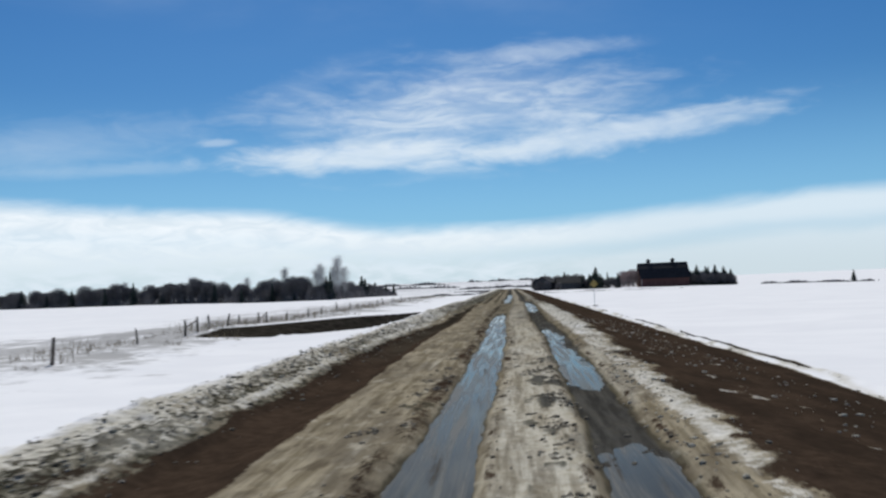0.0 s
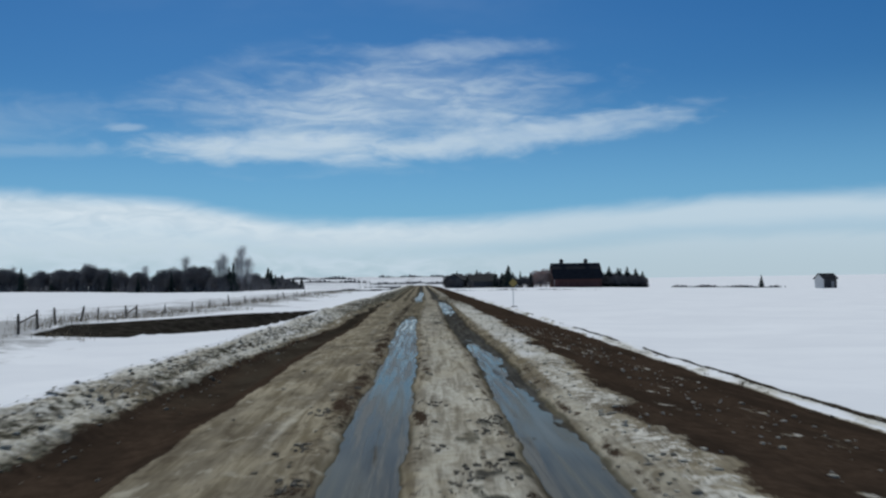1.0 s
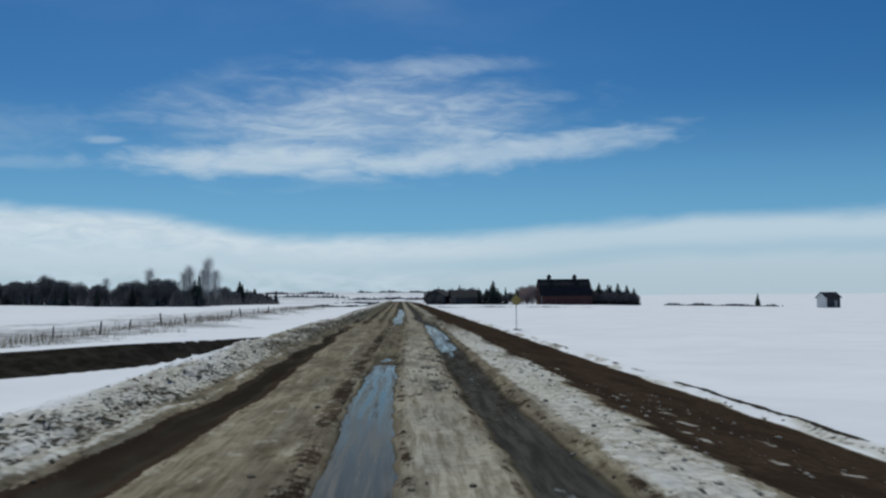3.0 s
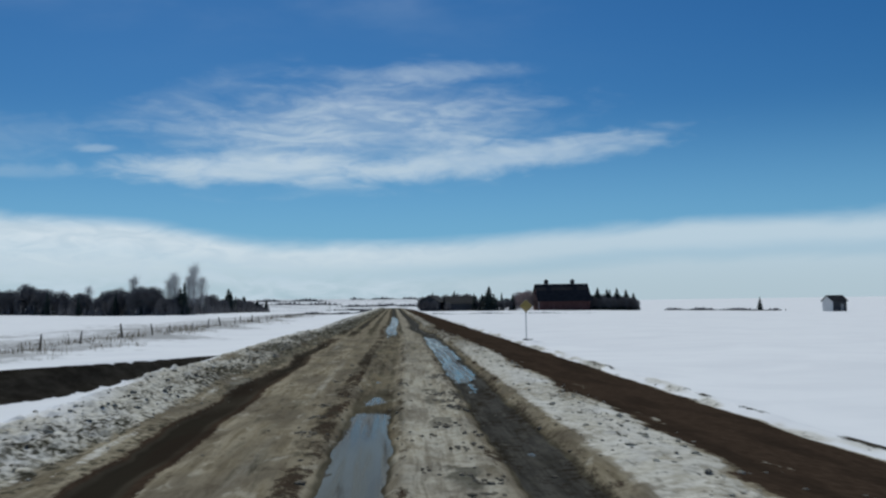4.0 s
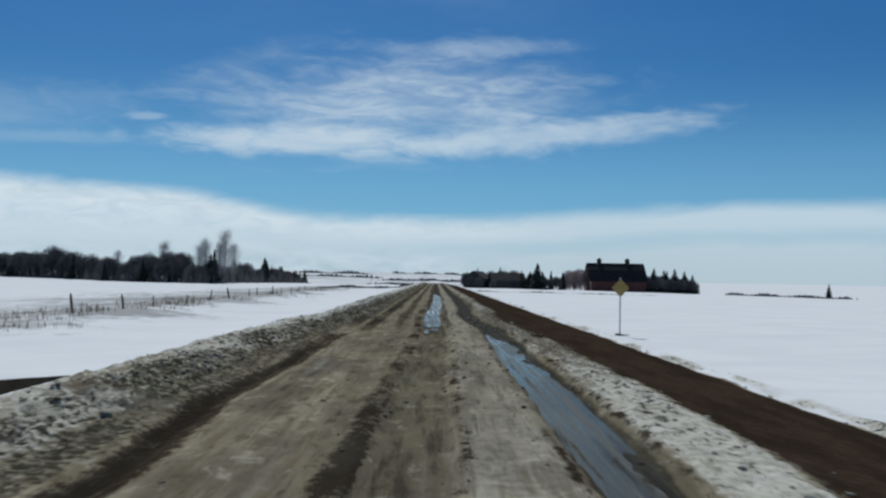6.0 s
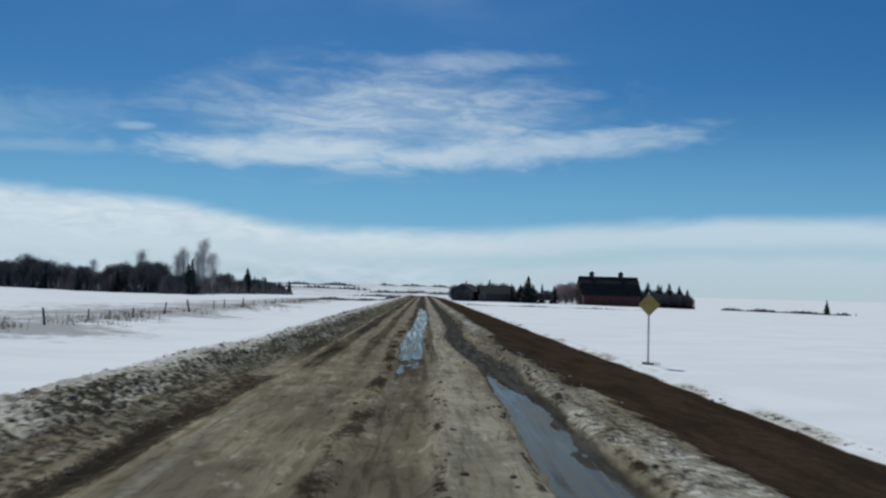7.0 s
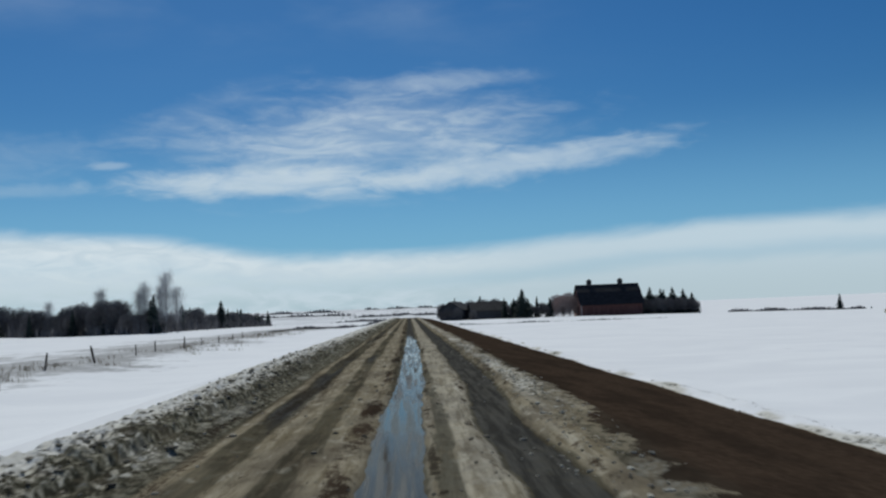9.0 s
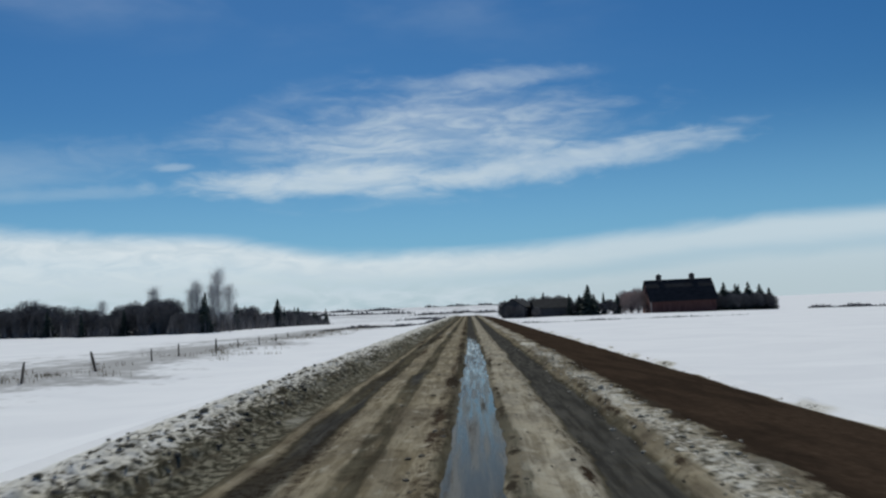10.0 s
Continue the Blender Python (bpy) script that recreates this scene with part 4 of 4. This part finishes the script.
    for n, y0, y1, px, lo, hi, meshes, name, label, group in (
            (45, 92, 132, lambda y: rng.gauss(-4.45 + float(inward(y)), 0.22), 0.025, 0.065, me_mud, "mud_clod", "dark frozen mud clod on the snow bank", "clods on the snow bank"),
            (45, 6, 90, lambda y: rng.gauss(-3.95, 0.34), 0.018, 0.040, me_mud, "mud_clod", "dark frozen mud clod on the snow bank", "clods on the snow bank"),
            (60, 6, 90, lambda y: rng.gauss(-3.95, 0.3), 0.025, 0.06, me_ice, "snow_clod", "dirty lump of old snow on the bank", "lumps of old snow")):
        for x, y, z, s in spread(n, y0, y1, px, lambda: rng.uniform(lo, hi)):
            ob = new(name, rng.choice(meshes))
            ob.matrix_basis = pose(x, y, z, rng.uniform(-20, 20), rng.uniform(-20, 20), rng.uniform(0, 360)) @ Matrix.Diagonal((s, s, s, 1))
            tagged(ob, label, "clod", group)


build_clods()


# ---- trees ----
def tube(verts, faces, a, b, r0, r1, n=5):
    a, b = Vector(a), Vector(b)
    side = (b - a).orthogonal().normalized()
    up = (b - a).normalized().cross(side)
    k = len(verts)
    for p, r in ((a, r0), (b, r1)):
        for i in range(n):
            t = 2 * math.pi * i / n
            verts.append(tuple(p + side * (r * math.cos(t)) + up * (r * math.sin(t))))
    for i in range(n):
        faces.append((k + i, k + (i + 1) % n, k + n + (i + 1) % n, k + n + i))


def tree(name, trunk, crown, wood, leaf, label, category="tree"):
    root = tagged(new(name), label, category)
    root.matrix_basis = pose(0, -300, -50)
    part("trunk", mesh_of("trunk", *trunk, wood, True), root)
    part("crown", mesh_of("crown", *crown, leaf), root)
    return root


def spruce(seed, h=8.0, wide=0.23, label="dark green spruce standing in snow"):
    rng = random.Random(seed)
    tv, tf, cv, cf = [], [], [], []
    tube(tv, tf, (0, 0, -0.5), (0, 0, h * 0.5), 0.16, 0.09, 7)
    tube(tv, tf, (0, 0, h * 0.5), (0, 0, h * 0.98), 0.09, 0.015, 6)
    z = 0.05 * h
    while z < h * 0.99:
        reach = wide * h * (1 - z / h) ** 0.85 * rng.uniform(0.78, 1.15) + 0.06
        for _ in range(9 if z < 0.7 * h else 6):
            a = rng.uniform(0, 6.283)
            r = reach * rng.uniform(0.6, 1.12)
            d, s = Vector((math.cos(a), math.sin(a), 0)), Vector((-math.sin(a), math.cos(a), 0))
            for q in (0.30, 0.55, 0.80, 1.0):
                c = d * (r * q) + Vector((0, 0, z - 0.22 * r * q * q + rng.uniform(-0.08, 0.08)))
                w = 0.34 * r * (1.15 - 0.6 * q) + 0.06
                k = len(cv)
                tilt = rng.uniform(-0.5, 0.5)
                cv += [tuple(c + s * w + Vector((0, 0, w * tilt))), tuple(c - s * w - Vector((0, 0, w * tilt))), tuple(c + d * (0.30 * r) - Vector((0, 0, rng.uniform(0.08, 0.26)))), tuple(c - Vector((0, 0, 0.35 * w + 0.16)))]
                cf += [(k, k + 1, k + 2), (k, k + 3, k + 1)]
        z += h * 0.034 * rng.uniform(0.8, 1.2)
    return tree("spruce", (tv, tf), (cv, cf), M_BARK, M_SPRUCE, label)


def bare_tree(seed, h, wide, twigs, leaf, name, label, upright=0.5, thick=0.022, low=0.15, wood=None, stout=1.0):
    """A leafless tree: trunk, limbs and a haze of twigs."""
    rng = random.Random(seed)
    tv, tf, cv, cf = [], [], [], []
    tube(tv, tf, (0, 0, -0.5), (0, 0, h * 0.55), 0.020 * h * stout, 0.012 * h * stout, 7)
    tube(tv, tf, (0, 0, h * 0.55), (0.02 * h, 0, h * 0.93), 0.012 * h * stout, 0.003 * h, 6)
    ends = []
    for k in range(15):
        z = h * (low + (0.85 - low) * k / 15)
        a = k * 2.4 + rng.uniform(-0.4, 0.4)
        r = wide * h * rng.uniform(0.55, 1.0) * math.sin(math.pi * min(1, 0.28 + 0.70 * k / 15)) ** 0.7
        tip = Vector((r * math.cos(a), r * math.sin(a), min(z + r * (0.6 + upright) + 0.06 * h, h)))
        tube(cv, cf, (0, 0, z), tip, 0.008 * h * stout, 0.002 * h * stout, 4)
        ends.append((Vector((0, 0, z)), tip))
    for _ in range(twigs):
        a, b = rng.choice(ends)
        p = a.lerp(b, rng.uniform(0.25, 1.0)) + Vector((rng.gauss(0, 0.05), rng.gauss(0, 0.05), rng.gauss(0, 0.03))) * h
        d = Vector((rng.gauss(0, 0.6), rng.gauss(0, 0.6), rng.uniform(0.1, 0.8) + upright)).normalized() * h * rng.uniform(0.05, 0.13)
        s = d.orthogonal().normalized() * thick * rng.uniform(0.6, 1.3)
        s.rotate(Matrix.Rotation(rng.uniform(0, 6.283), 3, d))
        k = len(cv)
        cv += [tuple(p - s), tuple(p + s), tuple(p + d)]
        cf.append((k, k + 1, k + 2))
    return tree(name, (tv, tf), (cv, cf), wood or M_BARK, leaf, label)


def dome_tree(seed, h, wide, twigs, leaf, name, label, thick=0.05, low=-0.75):
    """A leafless tree with a rounded, closely twigged head that reaches the ground."""
    rng = random.Random(seed)
    tv, tf, cv, cf = [], [], [], []
    tube(tv, tf, (0, 0, -0.5), (0, 0, h * 0.6), 0.020 * h, 0.010 * h, 7)
    for k in range(12):
        a, z = k * 2.4, h * (0.06 + 0.5 * k / 12)
        tube(tv, tf, (0, 0, z), (wide * h * 0.8 * math.cos(a), wide * h * 0.8 * math.sin(a), z + 0.32 * h), 0.008 * h, 0.002 * h, 4)
    off = Vector((seed * 3.1, 1.7, 0.4))
    for _ in range(twigs):
        u, a = rng.uniform(low, 1.0), rng.uniform(0, 6.283)
        r = math.sqrt(max(0.0, 1 - u * u)) if u > -0.5 else 0.87
        d = Vector((r * math.cos(a), r * math.sin(a), u))
        q = rng.random() ** 0.45 * (1 + 0.22 * noise.noise(d * 1.7 + off) + 0.12 * noise.noise(d * 4.3 + off))
        p = Vector((d.x * wide * h * q, d.y * wide * h * q, h * (0.47 + 0.45 * d.z * q)))
        g = (d * 0.8 + Vector((rng.gauss(0, 0.4), rng.gauss(0, 0.4), 0.7 + rng.gauss(0, 0.3)))).normalized() * h * rng.uniform(0.04, 0.11)
        s = g.orthogonal().normalized() * thick * rng.uniform(0.5, 1.3) * (1.5 - q)
        s.rotate(Matrix.Rotation(rng.uniform(0, 6.283), 3, g))
        k = len(cv)
        cv += [tuple(p - s), tuple(p + s), tuple(p + g)]
        cf.append((k, k + 1, k + 2))
    return tree(name, (tv, tf), (cv, cf), M_BARK, leaf, label)


def scatter(protos, spots, group, seed):
    rng = random.Random(seed)
    for x, y, s, which in spots:
        ob = protos[which % len(protos)]
        k = s * rng.uniform(0.93, 1.07)
        m = pose(x, y, land_z(x, y), 0, 0, rng.uniform(0, 360))
        c = copy_thing(ob, m)
        c.scale = (k * rng.uniform(0.9, 1.1), k * rng.uniform(0.9, 1.1), k)
        tagged(c, group=group)


def build_trees():
    rng = random.Random(31)
    spruces = [spruce(1, 8.0, 0.22), spruce(2, 8.0, 0.27), spruce(3, 8.0, 0.19)]
    bushes = [dome_tree(11 + i, 7.0, 0.40, 5200, M_TWIG, "shelterbelt_tree", "bushy leafless shelterbelt tree with dark twigs", 0.065) for i in range(3)]
    poplars = [bare_tree(21 + i, 13.0, 0.150, 4200, M_PALE, "poplar", "tall pale leafless poplar above the shelterbelt", 1.5, 0.0095, 0.15, M_TWIG, 0.5) for i in range(2)]
    left = "shelterbelt across the snowy field"
    spots = []
    # row that runs away along the road
    for k in range(34):
        t = k / 33
        y = 292 + 210 * t
        x = -58 - 6 * t + rng.uniform(-2.5, 2.5)
        spots.append((x, y, rng.uniform(0.70, 1.0) * (1 - 0.25 * t), rng.randrange(3)))
    scatter(bushes, spots, left, 1)
    scatter(spruces, [(-56 - 7 * t + rng.uniform(-3, 3), 288 + 215 * t, rng.uniform(0.6, 1.02), rng.randrange(3)) for t in (0.02, 0.06, 0.1, 0.17, 0.24, 0.3, 0.42, 0.5, 0.6, 0.7, 0.85, 0.95, 1.0)], left, 2)
    # row across the field
    spots = []
    for k in range(86):
        t = k / 85
        x = -62 - 190 * t + rng.uniform(-1.5, 1.5)
        y = 300 + 110 * t + rng.uniform(-4, 4)
        spots.append((x, y, (1 + 0.28 * min(1, 4 * t)) * rng.uniform(0.62, 0.92) * (1 + 0.28 * math.sin(k * 0.55) * math.sin(k * 0.21 + 1)), rng.randrange(3)))
    scatter(bushes, spots, left, 3)
    scatter(spruces, [(-62 - 190 * t, 294 + 110 * t + rng.uniform(-3, 3), rng.uniform(0.6, 1.05), rng.randrange(3)) for t in (0.03, 0.07, 0.13, 0.19, 0.22, 0.31, 0.38, 0.45, 0.55, 0.62, 0.7, 0.8, 0.92)], left, 4)
    scatter(bushes, [(-112, 352, 1.25, 0), (-118, 356, 1.35, 1), (-66, 304, 1.15, 0), (-70, 306, 1.2, 2), (-96, 338, 1.1, 1), (-140, 366, 1.15, 0), (-160, 372, 1.1, 1), (-106, 350, 1.2, 2), (-123, 352, 1.15, 0), (-84, 326, 1.2, 1), (-80, 322, 1.15, 2)], left, 5)
    scatter(poplars, [(-53.5, 297, 1.0, 0), (-55.2, 299, 0.86, 1), (-52.2, 301, 0.8, 1), (-60.5, 306, 0.86, 0), (-63.0, 310, 0.8, 1), (-77.5, 328, 0.85, 0), (-92.0, 332, 0.70, 1), (-70, 318, 0.62, 0), (-120, 356, 0.72, 1), (-150, 366, 0.72, 0)], left, 6)
    # undergrowth that closes the belt down to the ground
    verts, faces = [], []
    for k in range(12000):
        t = rng.random()
        if rng.random() < 0.42:
            x, y = -58 - 6 * t + rng.gauss(0, 2.2), 290 + 215 * t
        else:
            x, y = -60 - 215 * t + rng.gauss(0, 1), 299 + 122 * t + rng.gauss(0, 3)
        z, s = land_z(x, y), 1.0 - 0.2 * t
        h, a, w = s * rng.uniform(1.2, 4.4), rng.uniform(0, 6.283), rng.uniform(0.08, 0.18)
        dx, dy, i = math.cos(a), math.sin(a), len(verts)
        lean = rng.uniform(-0.35, 0.35) * h
        verts += [(x - w * dy, y + w * dx, z - 0.1), (x + w * dy, y - w * dx, z - 0.1), (x + lean * dx + 0.4 * w, y + lean * dy, z + h)]
        faces.append((i, i + 1, i + 2))
    tagged(new("thicket", mesh_of("thicket", verts, faces, M_TWIG)), "dense dark leafless undergrowth in the shelterbelt", "thicket", kind="stuff")
    # farmyard
    yard = "trees round the farmyard"
    dense = [spruce(4, 8.0, 0.44), spruce(5, 8.0, 0.38)]
    scatter(dense, [(-64.3, 415, 1.24, 1), (-63.2, 447, 0.90, 1), (-63.8, 486, 0.68, 1)], left, 16)
    rosy = [dome_tree(41 + i, 7.0, 0.40, 7500, M_ROSE, "shelterbelt_tree", "rounded leafless tree with greyish red twigs", 0.055, -1.05) for i in range(2)]
    pines = [dome_tree(51 + i, 7.0, 0.34, 5200, M_SPRUCE, "pine", "bushy dark green pine beside the barn", 0.075) for i in range(2)]
    scatter(pines, [(63.4, 341, 0.70, 0), (66.4, 341, 0.62, 1), (69.4, 341, 0.66, 1), (73.2, 342, 0.64, 0)], yard, 14)
    scatter(dense, [(29.0, 328, 0.90, 1)], yard, 15)
    scatter(spruces, [(33.6, 334, 0.74, 2), (37.2, 336, 0.66, 1), (24.6, 330, 0.74, 2), (69.4, 342, 0.86, 1), (19.5, 345, 0.8, 1), (12.6, 346, 0.72, 2)], yard, 7)
    scatter(dense, [(62.4, 338, 0.66, 1), (64.8, 339, 0.98, 0), (68.0, 340, 0.84, 1), (71.2, 340, 0.96, 0), (74.4, 341, 0.90, 0), (76.8, 341, 0.74, 1), (27.2, 331, 0.70, 0), (30.8, 331, 0.62, 1)], yard, 12)
    scatter(bushes, [(8.6, 336, 0.52, 0), (10.0, 331, 0.55, 1), (12.4, 330, 0.50, 2), (9.5, 352, 0.75, 0), (12.5, 350, 0.85, 1), (17, 349, 0.80, 2), (16.5, 330.5, 0.42, 0), (20.5, 348, 0.85, 0), (24, 350, 0.8, 1), (25.4, 331, 0.5, 2), (31.5, 336, 0.6, 2), (35.5, 338, 0.62, 0), (33.0, 333, 0.5, 1), (38.0, 337, 0.6, 2), (63.5, 346, 0.8, 0), (68.5, 347, 0.8, 1), (73, 347, 0.8, 2), (63.2, 336, 0.62, 1), (66.2, 336, 0.66, 0), (69.2, 337, 0.70, 2), (72.2, 337, 0.66, 1), (75.2, 338, 0.66, 0), (77.0, 339, 0.55, 2), (22.5, 342, 0.8, 1), (28.5, 338, 0.72, 0), (35.8, 334, 0.52, 2)], yard, 8)
    scatter(rosy, [(40.4, 334, 0.92, 0), (42.3, 335, 1.0, 1), (39.6, 338, 0.85, 1)], yard, 13)
    scatter(spruces, [(121.5, 350, 0.60, 1)], "", 9)
    for ob in spruces + bushes + poplars + dense + rosy + pines:
        for o in (*ob.children, ob):
            bpy.data.objects.remove(o)


build_trees()


# ---- farm buildings ----
def quad_slab(a, b, c, d, thick, mat, name):
    """A flat board with the corners a, b, c, d and a thickness along its normal."""
    a, b, c, d = (Vector(p) for p in (a, b, c, d))
    n = (b - a).cross(d - a).normalized() * thick
    verts = [tuple(p) for p in (a, b, c, d, a + n, b + n, c + n, d + n)]
    faces = [(3, 2, 1, 0), (4, 5, 6, 7), (0, 1, 5, 4), (1, 2, 6, 5), (2, 3, 7, 6), (3, 0, 4, 7)]
    return mesh_of(name, verts, faces, mat)


def gable_wall(outline, x, thick, mat):
    n = len(outline)
    verts = [(x, y, z) for y, z in outline] + [(x + thick, y, z) for y, z in outline]
    faces = [tuple(range(n))[::-1], tuple(range(n, 2 * n))] + [(i, (i + 1) % n, (i + 1) % n + n, i + n) for i in range(n)]
    return mesh_of("gable_wall", verts, faces, mat)


def build_barn():
    L, W, eave, knee, ridge = 16.0, 10.0, 3.5, 6.25, 8.2
    barn = tagged(new("barn"), "weathered red barn with a black gambrel roof in snow", "barn")
    barn.matrix_basis = pose(44.6, 330, -1.62, 0, 0, 1.5)
    kin = 2.6
    outline = [(0, -0.6), (W, -0.6), (W, eave), (W - kin, knee), (W / 2, ridge), (kin, knee), (0, eave)]
    part("gable_wall", gable_wall(outline, 0, 0.2, M_PINK), barn, "faded board gable, pinkish with sunlight put into its colour")
    part("gable_wall", gable_wall(outline, L - 0.2, 0.2, M_RED), barn)
    part("side_wall", bm_mesh("side_wall", box(L - 0.4, 0.2, eave + 0.6, (L / 2, 0.1, eave / 2 - 0.3), 0.01), M_RED), barn, "weathered red board wall")
    part("side_wall", bm_mesh("side_wall", box(L - 0.4, 0.2, eave + 0.6, (L / 2, W - 0.1, eave / 2 - 0.3), 0.01), M_RED), barn)
    o = 0.45
    lines_ = [(-0.4, eave - 0.55), (kin, knee + 0.03), (W / 2, ridge + 0.03), (W - kin, knee + 0.03), (W + 0.4, eave - 0.55)]
    for (y0, z0), (y1, z1) in zip(lines_, lines_[1:]):
        part("roof_slope", quad_slab((-o, y0, z0), (L + o, y0, z0), (L + o, y1, z1), (-o, y1, z1), 0.14, M_SHINGLE, "roof_slope"), barn, "black shingled roof slope")
    part("ridge_cap", bm_mesh("ridge_cap", box(L + 2 * o, 0.35, 0.10, (L / 2, W / 2, ridge + 0.17), 0.02), M_SHINGLE), barn)
    for s in (3.3, 11.6):
        cup = part("cupola", bm_mesh("cupola", box(1.15, 1.15, 1.2, (0, 0, 0.5), 0.03), M_GREY), barn, "small square roof vent", pose(s, W / 2, ridge))
        bm = bmesh.new()
        bmesh.ops.create_cone(bm, segments=4, radius1=1.1, radius2=0.08, depth=0.65, cap_ends=True, matrix=pose(0, 0, 1.4, 0, 0, 45))
        part("cap", bm_mesh("cap", bm, M_SHINGLE), cup)
        for dz in (0.35, 0.55, 0.75):
            part("louvre", bm_mesh("louvre", box(0.9, 0.06, 0.10, (0, -0.60, dz), 0.01), M_SHINGLE), cup)
    part("door", bm_mesh("door", box(0.10, 3.2, 3.0, (-0.06, W / 2, 1.3), 0.01), M_RED), barn, "tall plank barn door")
    part("loft_door", bm_mesh("loft_door", box(0.08, 1.6, 1.8, (-0.05, W / 2, 5.3), 0.01), M_RED), barn, "hay loft door")
    for y in (-0.02, W + 0.02):
        part("corner_trim", bm_mesh("corner_trim", box(0.16, 0.16, eave + 0.3, (-0.03, y, eave / 2 - 0.15), 0.01), M_TRIM), barn)
    part("eave_trim", bm_mesh("eave_trim", box(L, 0.06, 0.22, (L / 2, -0.035, eave - 0.85), 0.01), M_RED), barn)


build_barn()


def gabled_house(name, label, at_, turn, L, W, eave, ridge, wall, roof, windows, door=True, gable=None):
    x, y = at_
    house = tagged(new(name), label, "house" if name == "farmhouse" else "shed")
    house.matrix_basis = pose(x, y, land_z(x, y), 0, 0, turn)
    outline = [(-W / 2, -0.6), (W / 2, -0.6), (W / 2, eave), (0, ridge), (-W / 2, eave)]
    part("gable_wall", gable_wall(outline, -L / 2, 0.18, gable or wall), house)
    part("gable_wall", gable_wall(outline, L / 2 - 0.18, 0.18, wall), house)
    for s in (-1, 1):
        part("side_wall", bm_mesh("side_wall", box(L - 0.36, 0.18, eave + 0.6, (0, s * (W / 2 - 0.09), eave / 2 - 0.3), 0.01), wall), house)
        dz = (ridge - eave) / (W / 2) * 0.35
        lo, hi = (s * (W / 2 + 0.35), eave - dz), (0, ridge)
        a, b = (lo, hi) if s < 0 else (hi, lo)
        part("roof_slope", quad_slab((-L / 2 - 0.35, a[0], a[1]), (L / 2 + 0.35, a[0], a[1]), (L / 2 + 0.35, b[0], b[1]), (-L / 2 - 0.35, b[0], b[1]), 0.12, roof, "roof_slope"), house)
    for wx in windows:
        win = part("window", bm_mesh("window", box(1.0, 0.10, 1.2, (0, 0, 0), 0.01), M_TRIM), house, "", pose(wx, -W / 2 - 0.02, eave * 0.58))
        part("pane", bm_mesh("pane", box(0.8, 0.04, 1.0, (0, -0.05, 0), 0.004), M_GLASS), win)
    if door:
        part("door", bm_mesh("door", box(0.95, 0.10, 2.0, (L * 0.18, -W / 2 - 0.02, 1.0), 0.01), M_TRIM), house)
    return house


gabled_house("farmhouse", "small grey farmhouse with a dark gable roof", (12.4, 338), 68, 8.0, 6.2, 2.9, 4.9, M_GREY, M_SHINGLE, (-2.4, 2.6))
gabled_house("long_shed", "long dark machine shed with a low shingled roof", (20.8, 336), 6, 9.6, 6.5, 2.4, 4.5, M_GREY, M_SHINGLE, (), False)
# sun on the gable and shade on the sides come from two wall colours
gabled_house("shed", "small shed in snow, gable coloured white as sunlit, sides dark as shaded", (123.5, 300), 12, 4.6, 4.4, 3.0, 4.4, M_GREY, M_SHINGLE, (), True, M_SHED_LIT)
